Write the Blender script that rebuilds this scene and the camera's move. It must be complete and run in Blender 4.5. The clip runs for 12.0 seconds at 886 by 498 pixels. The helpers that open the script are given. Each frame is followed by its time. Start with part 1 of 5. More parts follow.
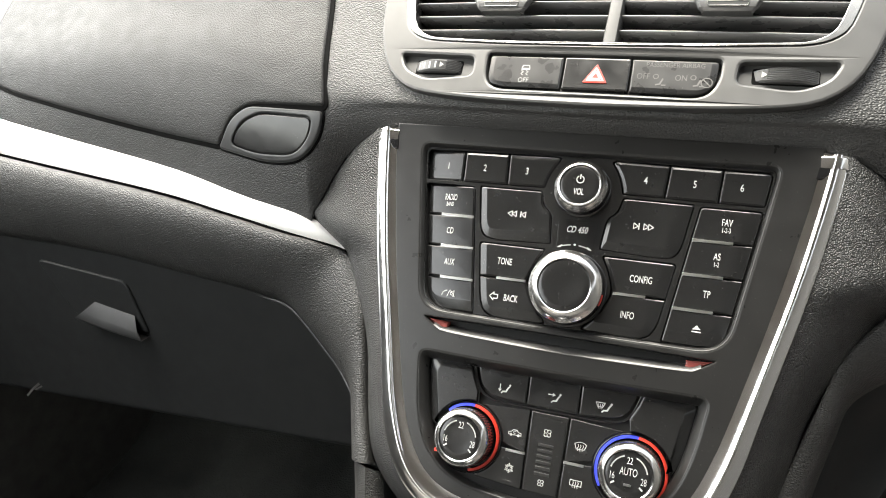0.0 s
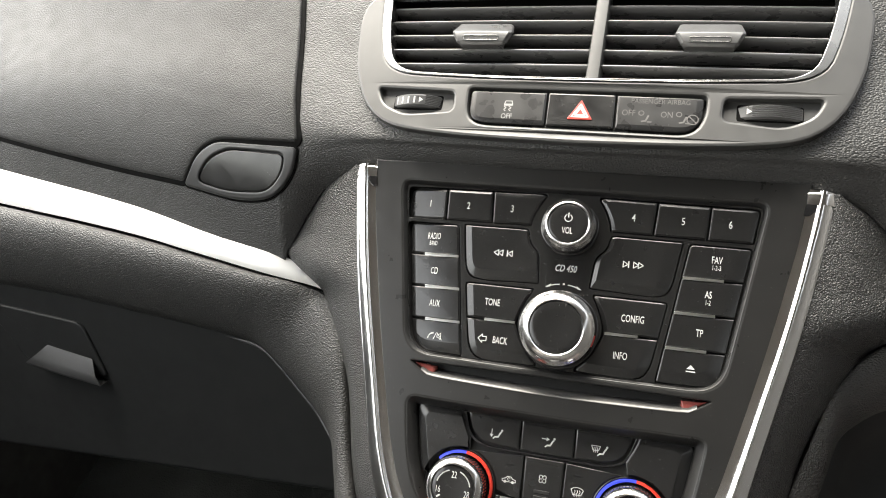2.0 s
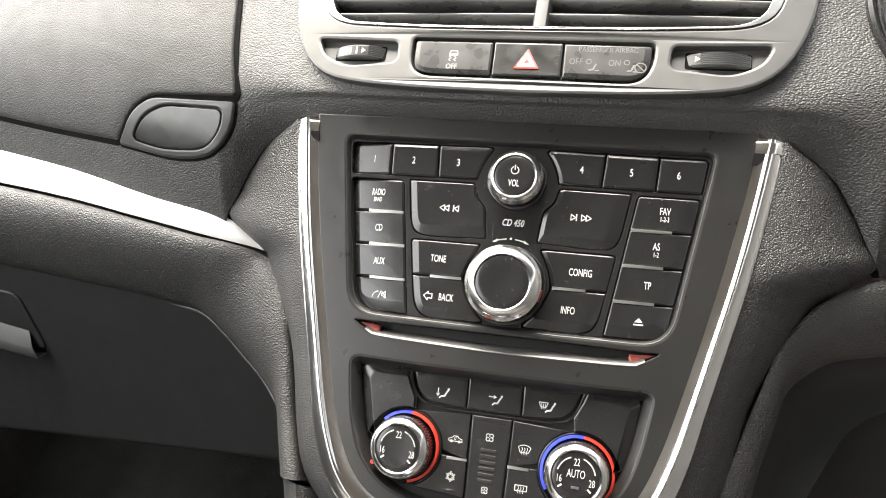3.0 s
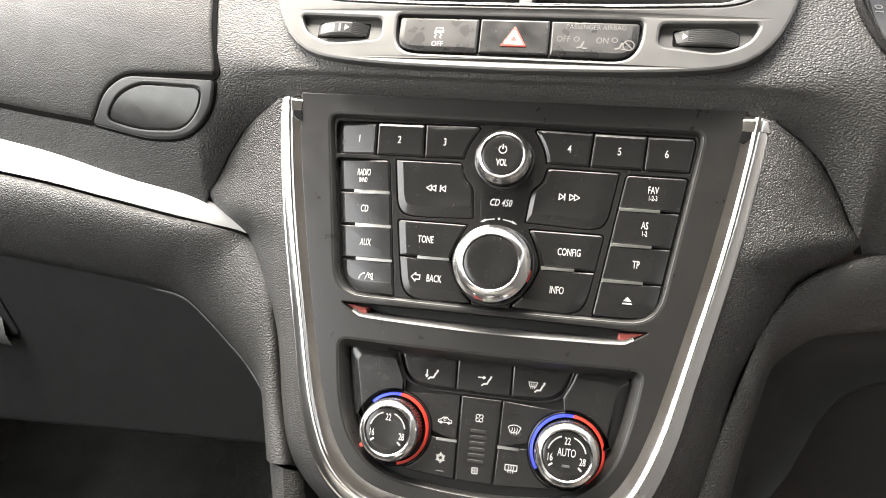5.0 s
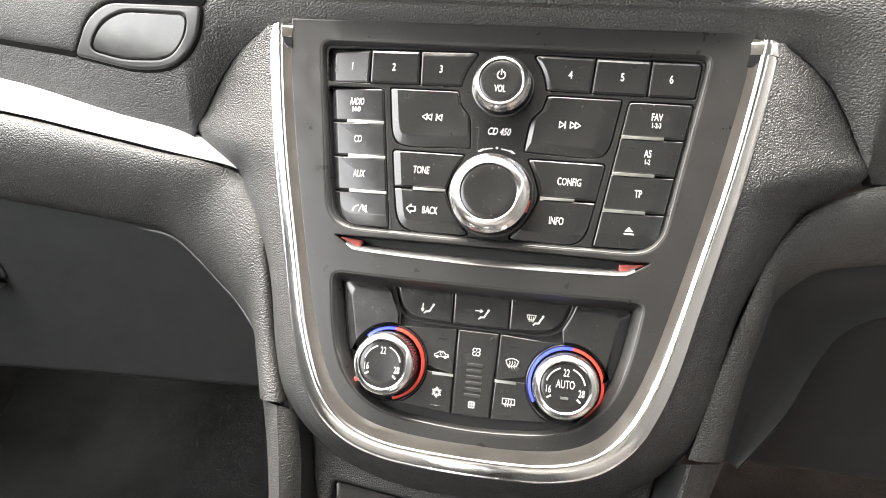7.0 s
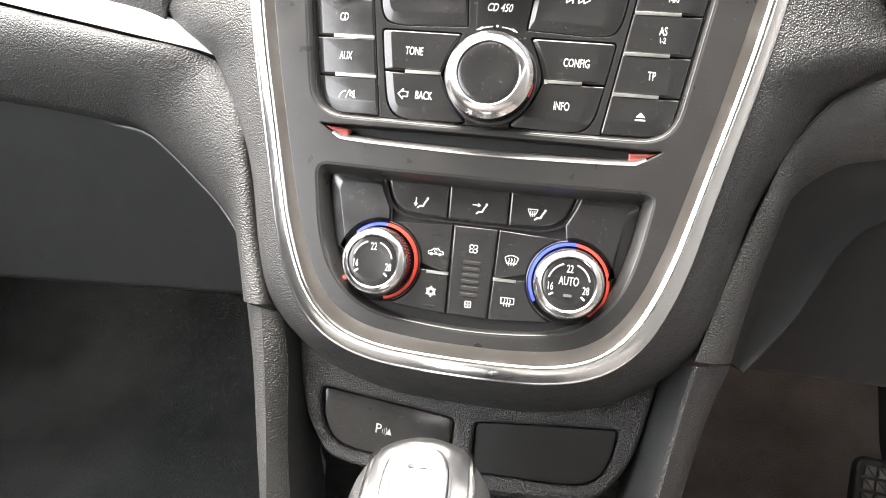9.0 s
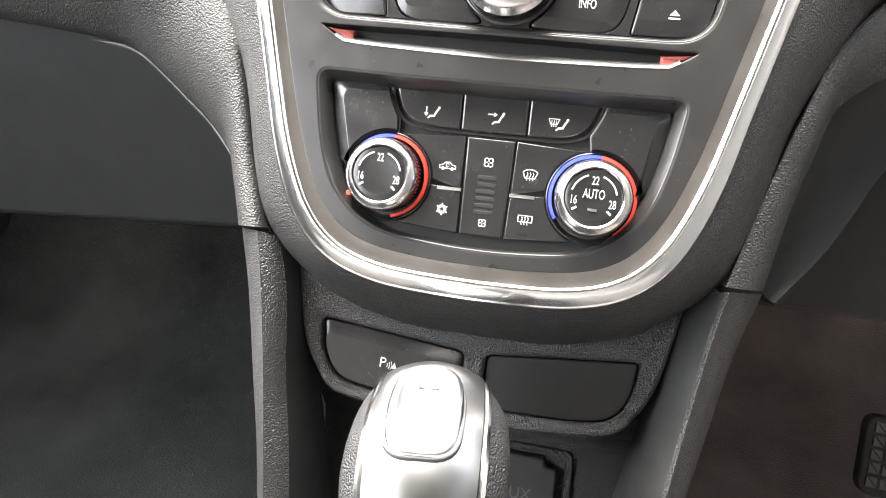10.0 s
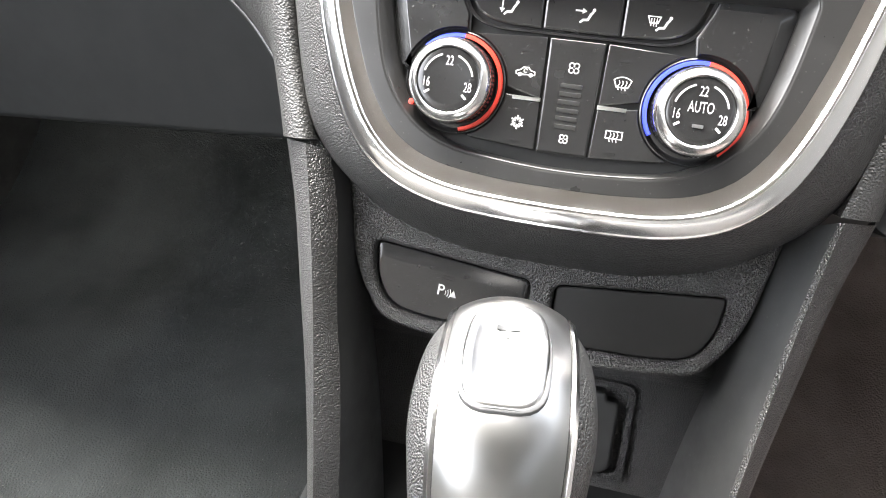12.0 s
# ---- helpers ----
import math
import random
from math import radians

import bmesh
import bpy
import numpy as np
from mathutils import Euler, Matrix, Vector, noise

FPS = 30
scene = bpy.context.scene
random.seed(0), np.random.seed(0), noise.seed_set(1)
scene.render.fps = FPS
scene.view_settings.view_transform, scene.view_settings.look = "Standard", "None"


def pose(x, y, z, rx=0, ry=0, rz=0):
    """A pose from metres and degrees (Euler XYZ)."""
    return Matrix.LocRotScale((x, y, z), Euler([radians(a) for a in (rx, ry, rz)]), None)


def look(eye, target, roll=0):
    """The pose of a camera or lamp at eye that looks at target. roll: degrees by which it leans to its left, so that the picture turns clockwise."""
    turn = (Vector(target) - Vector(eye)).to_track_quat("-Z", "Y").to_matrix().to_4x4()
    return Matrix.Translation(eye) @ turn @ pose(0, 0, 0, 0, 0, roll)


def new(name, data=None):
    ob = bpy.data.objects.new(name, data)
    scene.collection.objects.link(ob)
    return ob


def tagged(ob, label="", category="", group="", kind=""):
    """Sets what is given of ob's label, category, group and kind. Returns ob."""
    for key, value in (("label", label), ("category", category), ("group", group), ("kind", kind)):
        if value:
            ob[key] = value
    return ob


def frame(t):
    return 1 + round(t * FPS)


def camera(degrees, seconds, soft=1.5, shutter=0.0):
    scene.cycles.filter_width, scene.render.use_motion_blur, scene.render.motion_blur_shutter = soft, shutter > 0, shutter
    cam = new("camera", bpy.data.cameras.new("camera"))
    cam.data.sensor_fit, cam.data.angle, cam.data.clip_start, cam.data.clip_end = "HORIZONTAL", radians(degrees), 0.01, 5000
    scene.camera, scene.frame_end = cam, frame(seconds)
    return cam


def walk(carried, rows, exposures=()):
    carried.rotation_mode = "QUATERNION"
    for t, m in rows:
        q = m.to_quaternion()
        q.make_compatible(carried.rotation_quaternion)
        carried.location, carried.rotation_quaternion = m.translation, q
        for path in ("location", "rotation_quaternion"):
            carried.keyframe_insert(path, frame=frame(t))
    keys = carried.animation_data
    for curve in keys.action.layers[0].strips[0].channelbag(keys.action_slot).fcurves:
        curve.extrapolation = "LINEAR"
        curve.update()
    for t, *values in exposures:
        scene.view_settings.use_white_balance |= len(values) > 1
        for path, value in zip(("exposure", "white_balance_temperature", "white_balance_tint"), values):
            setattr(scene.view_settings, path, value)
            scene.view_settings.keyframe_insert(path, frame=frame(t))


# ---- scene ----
import mathutils

EXPOSURES = ((0.0, 3.16, 7000, 6), (1.5, 2.95, 7050, 7), (2.0, 2.92, 7050, 7), (3.0, 3.5, 7100, 8), (5.0, 3.62, 7150, 9), (6.0, 3.9, 7100, 9), (6.5, 3.95, 7075, 9), (7.0, 4.26, 7050, 9), (9.0, 4.38, 6950, 10), (9.5, 4.31, 6900, 10), (10.5, 4.6, 6850, 10), (12.0, 4.55, 6700, 9))
cam = camera(63.07, 12.0, soft=1.0)
PATH = [
    (0.0, 0.0689, -0.3600, 0.7877, 71.966, -0.075, 21.509),
    (0.5, 0.0474, -0.3678, 0.8096, 72.732, -0.015, 20.489),
    (1.0, 0.0401, -0.3665, 0.8185, 72.762, 0.030, 19.734),
    (1.5, 0.0434, -0.3548, 0.8170, 72.922, -0.026, 18.446),
    (2.0, 0.0441, -0.3509, 0.8013, 72.585, -0.054, 17.154),
    (2.5, 0.0420, -0.3456, 0.7966, 72.508, -0.117, 15.747),
    (3.0, 0.0546, -0.3407, 0.7831, 71.372, -0.341, 14.691),
    (5.0, 0.0465, -0.3392, 0.7817, 69.880, -0.584, 12.494),
    (5.5, 0.0470, -0.3389, 0.7805, 68.249, -0.539, 12.576),
    (6.0, 0.0465, -0.3374, 0.7781, 68.225, -0.527, 12.404),
    (6.5, 0.0436, -0.3377, 0.7736, 67.815, -0.664, 12.168),
    (7.0, 0.0461, -0.3356, 0.7615, 67.249, -0.677, 12.235),
    (9.0, 0.0411, -0.3210, 0.7352, 61.710, -1.147, 11.592),
    (9.5, 0.0359, -0.3145, 0.7152, 60.693, -1.220, 11.622),
    (10.0, 0.0333, -0.3118, 0.7012, 59.583, -1.689, 11.569),
    (10.5, 0.0345, -0.3038, 0.7096, 56.437, -1.567, 12.085),
    (11.0, 0.0260, -0.2910, 0.6967, 55.438, -1.429, 12.706),
    (11.5, 0.0062, -0.2885, 0.7022, 53.797, -1.290, 13.303),
    (12.0, 0.0108, -0.2851, 0.6862, 52.410, -1.368, 13.945),
]
walk(cam, [(row[0], pose(*row[1:])) for row in PATH], EXPOSURES)
# ---------------------------------------------------------------- world and light
world = bpy.data.worlds.new("sky")
scene.world = world
world.use_nodes = True
wn = world.node_tree.nodes
sky = wn.new("ShaderNodeTexSky")
sky.sky_type = "NISHITA"
sky.sun_disc = False
sky.sun_elevation = radians(55)
sky.sun_rotation = radians(-85)
sky.air_density, sky.dust_density, sky.ozone_density = 1.0, 2.5, 1.0
wn["Background"].inputs["Strength"].default_value = 0.15
haze = wn.new("ShaderNodeHueSaturation")        # a white, clouded sky
haze.inputs["Saturation"].default_value = 0.3
world.node_tree.links.new(sky.outputs[0], haze.inputs["Color"])
world.node_tree.links.new(haze.outputs[0], wn["Background"].inputs["Color"])

sun_data = bpy.data.lights.new("sun", "SUN")
sun_data.energy, sun_data.angle, sun_data.color = 1.0, radians(30), (1.0, 0.97, 0.93)
sun = new("sun", sun_data)
sun.matrix_world = look((-0.16, 0.12, 0.97), (0, 0, 0))


# ---------------------------------------------------------------- frame of the centre stack
# x to the right, y up along the tilted stack, z out of it towards the seats; millimetres
PANEL = Matrix.Translation((0, 0, 0.66)) @ Matrix.Rotation(radians(62), 4, "X")
WORLD = {}


def shade(bm, name, mat, angle=38):
    me = bpy.data.meshes.new(name)
    bmesh.ops.remove_doubles(bm, verts=bm.verts, dist=1e-6)
    bmesh.ops.recalc_face_normals(bm, faces=bm.faces)
    for f in bm.faces:
        f.smooth = True
    bm.to_mesh(me)
    bm.free()
    me.set_sharp_from_angle(angle=radians(angle))
    me.materials.append(mat)
    return me


def thing(name, label, category, at=(0, 0, 0), group="", kind=""):
    """An empty at a place of the stack's frame, as the root of a thing."""
    ob = new(name)
    ob.empty_display_size = 0.02
    ob.matrix_basis = PANEL @ Matrix.Translation(Vector(at) * 0.001)
    WORLD[ob.name] = ob.matrix_basis.copy()
    return tagged(ob, label, category, group, kind)


def hang(ob, parent, m=None):
    m = PANEL if m is None else m
    ob.parent = parent
    ob.matrix_parent_inverse = WORLD[parent.name].inverted()
    ob.matrix_basis = m
    WORLD[ob.name] = m.copy()
    return ob


def part(name, bm, mat, parent, label="", angle=38, m=None):
    ob = hang(new(name, shade(bm, name, mat, angle)), parent, m)
    return tagged(ob, label)


def single(name, bm, mat, label, category, group="", kind="", angle=38, m=None):
    ob = new(name, shade(bm, name, mat, angle))
    ob.matrix_basis = PANEL if m is None else m
    WORLD[ob.name] = ob.matrix_basis.copy()
    return tagged(ob, label, category, group, kind)


# ---------------------------------------------------------------- shaping
def flip(pts):
    """Mirror in x, keeping the turning sense."""
    return [(-p[0], *p[1:]) for p in reversed(pts)]


def ccw(pts):
    area = sum(a[0] * b[1] - b[0] * a[1] for a, b in zip(pts, pts[1:] + pts[:1]))
    return pts if area > 0 else pts[::-1]


def rounded(pts, r=2.0, n=4):
    """A polygon with rounded corners; a corner (x, y, r) has its own radius."""
    out = []
    for i, p in enumerate(pts):
        rad = p[2] if len(p) > 2 else r
        a, b, c = (Vector(q[:2]) for q in (pts[i - 1], p, pts[(i + 1) % len(pts)]))
        da, dc = a - b, c - b
        s = b + da.normalized() * min(rad, da.length * 0.49)
        e = b + dc.normalized() * min(rad, dc.length * 0.49)
        for k in range(n + 1):
            u = k / n
            q = s * (1 - u) ** 2 + b * 2 * u * (1 - u) + e * u * u
            out.append((q.x, q.y))
    return ccw(out)


def inset(pts, d):
    """Offset a counter-clockwise polygon inwards by d."""
    out, n = [], len(pts)
    for i in range(n):
        a, b, c = Vector(pts[i - 1]), Vector(pts[i]), Vector(pts[(i + 1) % n])
        u, v = (b - a), (c - b)
        u = u.normalized() if u.length > 1e-9 else v.normalized()
        v = v.normalized() if v.length > 1e-9 else u
        nu, nv = Vector((-u.y, u.x)), Vector((-v.y, v.x))
        m = nu + nv
        m = m / max(m.dot(m) / 2, 0.4) if m.length > 1e-6 else nu
        q = b + m * d
        out.append((q.x, q.y))
    return out


def ring(bm, pts, z, lift=None):
    return [bm.verts.new(Vector((x, y, z + (lift(x, y) if lift else 0))) * 0.001) for x, y in pts]


def bridge(bm, a, b):
    n = len(a)
    for i in range(n):
        j = (i + 1) % n
        try:
            bm.faces.new((a[i], a[j], b[j], b[i]))
        except ValueError:
            pass


def plate(bm, pts, z0, z1, b=0.8, steps=3, lift=None, base=True):
    """A slab with an outline, from z0 to z1, its upper edge rounded by b."""
    pts = ccw(list(pts))
    rings = [ring(bm, pts, z0, lift)]
    for k in range(steps + 1):
        a = k / steps * math.pi / 2
        rings.append(ring(bm, inset(pts, b * (1 - math.cos(a))), z1 - b * (1 - math.sin(a)), lift))
    rings.append(ring(bm, inset(pts, b + 0.12), z1, lift))
    for p, q in zip(rings, rings[1:]):
        bridge(bm, p, q)
    bm.faces.new(rings[-1])
    if base:
        bm.faces.new(rings[0][::-1])
    return bm


def drawn_in(corners, d, wide=(0, 0, 0, 0)):
    """Corners of a counter-clockwise polygon with every edge moved inwards by d, and by more on the sides named in wide."""
    lines = []
    n = len(corners)
    for i in range(n):
        p, q = Vector(corners[i][:2]), Vector(corners[(i + 1) % n][:2])
        t = (q - p).normalized()
        o = Vector((t.y, -t.x))
        e = d + wide[0] * max(0, -o.x) ** 4 + wide[1] * max(0, o.x) ** 4 + wide[2] * max(0, -o.y) ** 4 + wide[3] * max(0, o.y) ** 4
        lines.append((p - o * e, t))
    out = []
    for i in range(n):
        (p, t), (q, u) = lines[i - 1], lines[i]
        cr = t.x * u.y - t.y * u.x
        w = q - p
        m = p + t * ((w.x * u.y - w.y * u.x) / cr) if abs(cr) > 0.05 else q
        out.append((m.x, m.y))
    return out


def key(bm, corners, z0, z1, b=0.6, r=1.0, lift=None, wide=(0, 0, 0, 0), fall=0.0, dish=0.0):
    """A push button: corners (x, y, radius), rounded upper edge, broader chamfers on the sides named in wide, a dished middle."""
    area = sum(p[0] * q[1] - q[0] * p[1] for p, q in zip(corners, corners[1:] + corners[:1]))
    corners = corners if area > 0 else corners[::-1]
    rad = [c[2] if len(c) > 2 else r for c in corners]

    def at(d, w=(0, 0, 0, 0)):
        return rounded([(x, y, max(q - d, 0.12)) for (x, y), q in zip(drawn_in(corners, d, w), rad)], 1, 4)

    rings = [ring(bm, at(0), z0, lift)]
    for k in range(4):
        a = k / 3 * math.pi / 2
        rings.append(ring(bm, at(b * (1 - math.cos(a))), z1 - fall - b * (1 - math.sin(a)), lift))
    if fall:
        w = [v * 0.93 for v in wide]
        rings.append(ring(bm, at(b + 0.25, w), z1 - fall * 0.06, lift))
        rings.append(ring(bm, at(b + 0.32, wide), z1, lift))
    top = at(b + 0.45, wide)
    rings.append(ring(bm, top, z1, lift))
    if dish:
        mx, my = sum(p[0] for p in top) / len(top), sum(p[1] for p in top) / len(top)
        for sc, d in ((0.9, 0.25), (0.8, 0.7), (0.68, 0.95), (0.4, 1.0)):
            rings.append(ring(bm, [(mx + (x - mx) * sc, my + (y - my) * sc) for x, y in top], z1 - dish * d, lift))
    for p, q in zip(rings, rings[1:]):
        bridge(bm, p, q)
    bm.faces.new(rings[-1])
    bm.faces.new(rings[0][::-1])
    return bm


def holed(bm, outer, holes, z0, z1, b=0.8, lift=None):
    """A slab with holes through it, all upper edges chamfered."""
    outer = ccw(list(outer))
    holes = [ccw(list(h)) for h in holes]
    loops = [(outer, 1)] + [(h, -1) for h in holes]
    for extra in (0.3, 0.2, 0.12, 0.42, 0.02):
        rims = [inset(p, g * (b + extra)) for p, g in loops]
        tris = mathutils.geometry.tessellate_polygon([[(x, y, 0) for x, y in r] for r in rims])
        pts2 = [p for r in rims for p in r]
        got = sum(abs((pts2[j][0] - pts2[i][0]) * (pts2[k][1] - pts2[i][1]) - (pts2[k][0] - pts2[i][0]) * (pts2[j][1] - pts2[i][1])) for i, j, k in tris) / 2
        want = [abs(sum(p[0] * q[1] - q[0] * p[1] for p, q in zip(r, r[1:] + r[:1]))) / 2 for r in rims]
        if abs(got - (want[0] - sum(want[1:]))) < 0.01 * want[0]:
            break
    flat = []
    for (pts, sign), rim in zip(loops, rims):
        r0, r1 = ring(bm, pts, z0, lift), ring(bm, pts, z1 - b, lift)
        r2 = ring(bm, inset(pts, sign * b * 0.3), z1 - b * 0.3, lift)
        r3 = ring(bm, inset(pts, sign * b), z1, lift)
        r4 = ring(bm, rim, z1, lift)
        bridge(bm, r0, r1), bridge(bm, r1, r2), bridge(bm, r2, r3), bridge(bm, r3, r4)
        flat += r4
    for tri in tris:
        try:
            bm.faces.new([flat[i] for i in tri])
        except ValueError:
            pass
    return bm


def lathe(bm, prof, cx, cy, n=56, a0=0.0, a1=360.0):
    """Turn a profile of (radius, z) about the stack's z through (cx, cy)."""
    full = abs(a1 - a0) > 359.9
    rows = []
    for r, z in prof:
        if r < 1e-6:
            rows.append([bm.verts.new(Vector((cx, cy, z)) * 0.001)])
            continue
        m = n if full else n + 1
        rows.append([bm.verts.new(Vector((cx + r * math.cos(radians(a0 + (a1 - a0) * k / n)),
                                          cy + r * math.sin(radians(a0 + (a1 - a0) * k / n)), z)) * 0.001) for k in range(m)])
    for p, q in zip(rows, rows[1:]):
        m = max(len(p), len(q))
        for k in range(m if full else m - 1):
            j = (k + 1) % m
            f = [p[k % len(p)], p[j % len(p)], q[j % len(q)], q[k % len(q)]]
            f = list(dict.fromkeys(f))
            if len(f) > 2:
                bm.faces.new(f)
    return bm


def spline(pts, n):
    """n points, evenly spaced, on a smooth curve through the given ones."""
    p = [np.array(q, float) for q in pts]
    p = [2 * p[0] - p[1]] + p + [2 * p[-1] - p[-2]]
    fine = []
    for i in range(1, len(p) - 2):
        for u in np.linspace(0, 1, 16, endpoint=False):
            fine.append(0.5 * (2 * p[i] + (p[i + 1] - p[i - 1]) * u + (2 * p[i - 1] - 5 * p[i] + 4 * p[i + 1] - p[i + 2]) * u * u
                               + (3 * p[i] - p[i - 1] - 3 * p[i + 1] + p[i + 2]) * u ** 3))
    fine.append(p[-2])
    fine = np.array(fine)
    s = np.concatenate([[0], np.cumsum(np.linalg.norm(np.diff(fine, axis=0), axis=1))])
    at = np.linspace(0, s[-1], n)
    return [tuple(float(np.interp(a, s, fine[:, k])) for k in range(fine.shape[1])) for a in at]


def knots(pts, n):
    """As spline, but evenly spaced from knot to knot, so that two curves stay in step."""
    p = [np.array(q, float) for q in pts]
    p = [2 * p[0] - p[1]] + p + [2 * p[-1] - p[-2]]
    out = []
    for i in range(1, len(p) - 2):
        for u in np.linspace(0, 1, n, endpoint=False):
            out.append(tuple(0.5 * (2 * p[i] + (p[i + 1] - p[i - 1]) * u + (2 * p[i - 1] - 5 * p[i] + 4 * p[i + 1] - p[i + 2]) * u * u
                                    + (3 * p[i] - p[i - 1] - 3 * p[i + 1] + p[i + 2]) * u ** 3)))
    return out + [tuple(p[-2])]


def loft(bm, rows, thick=0.0):
    """A skin through rows of points in millimetres."""
    grid = [[bm.verts.new(Vector(q) * 0.001) for q in row] for row in rows]
    for a, b in zip(grid, grid[1:]):
        for k in range(len(a) - 1):
            bm.faces.new((a[k], a[k + 1], b[k + 1], b[k]))
    if thick:
        bmesh.ops.recalc_face_normals(bm, faces=bm.faces)
        bmesh.ops.solidify(bm, geom=bm.faces[:], thickness=thick * 0.001)
    return bm


def blend(a, b, u, bulge=(0, 0, 0)):
    k = 4 * u * (1 - u)
    return [tuple(p[i] * (1 - u) + q[i] * u + k * bulge[i] for i in range(3)) for p, q in zip(a, b)]


def bar(bm, p, q, w, h, z):
    """A thin raised bar from p to q, of width w and height h on z."""
    d = (Vector(q) - Vector(p)).normalized() * (w / 2)
    n = Vector((-d.y, d.x))
    p, q = Vector(p), Vector(q)
    pts = [(p - n)[:], (q - n)[:], (q + n)[:], (p + n)[:]]
    return plate(bm, pts, z, z + h, min(h, w) * 0.3, 2)


def stroke(bm, pts, w, z, lift=None):
    """A flat printed line through points."""
    for a, b in zip(pts, pts[1:]):
        a, b = Vector(a), Vector(b)
        d = (b - a).normalized() * (w / 2)
        n = Vector((-d.y, d.x))
        e = d * 0.6
        q = [a - n - e, b - n + e, b + n + e, a + n - e]
        bm.faces.new([bm.verts.new(Vector((v.x, v.y, z + (lift(v.x, v.y) if lift else 0))) * 0.001) for v in q])
    return bm


def fill(bm, pts, z, lift=None):
    bm.faces.new([bm.verts.new(Vector((x, y, z + (lift(x, y) if lift else 0))) * 0.001) for x, y in pts])
    return bm


def arc(cx, cy, r, a0, a1, n=14, ry=None):
    ry = r if ry is None else ry
    return [(cx + r * math.cos(radians(a0 + (a1 - a0) * k / n)), cy + ry * math.sin(radians(a0 + (a1 - a0) * k / n))) for k in range(n + 1)]


def words(name, body, size, x, y, z, parent, mat, squeeze=0.8, shear=0.0, lift=None, label="", turn=0.0, bold=0.0):
    """Printed letters on a face, as a mesh."""
    cu = bpy.data.curves.new("letters", "FONT")
    cu.body, cu.size, cu.align_x, cu.align_y, cu.shear = body, size, "CENTER", "CENTER", shear
    cu.resolution_u = 3
    cu.offset = bold
    tmp = new("letters", cu)
    bpy.context.view_layer.update()
    me = bpy.data.meshes.new_from_object(tmp.evaluated_get(bpy.context.evaluated_depsgraph_get()))
    bpy.data.objects.remove(tmp)
    me.name = name
    ys = [v.co.y for v in me.vertices]
    mid = (max(ys) + min(ys)) / 2
    c, s = math.cos(radians(turn)), math.sin(radians(turn))
    for v in me.vertices:
        px, py = v.co.x * squeeze, v.co.y - mid
        px, py = x + c * px - s * py, y + s * px + c * py
        v.co = Vector((px, py, z + (lift(px, py) if lift else 0))) * 0.001
    me.materials.clear()
    me.materials.append(mat)
    return tagged(hang(new(name, me), parent), label)


def small(bm, k):
    """Shrink a printed mark about its middle, in its own plane."""
    xs, ys = [v.co.x for v in bm.verts], [v.co.y for v in bm.verts]
    mx, my = (min(xs) + max(xs)) / 2, (min(ys) + max(ys)) / 2
    for v in bm.verts:
        v.co.x, v.co.y = mx + (v.co.x - mx) * k, my + (v.co.y - my) * k
    return bm


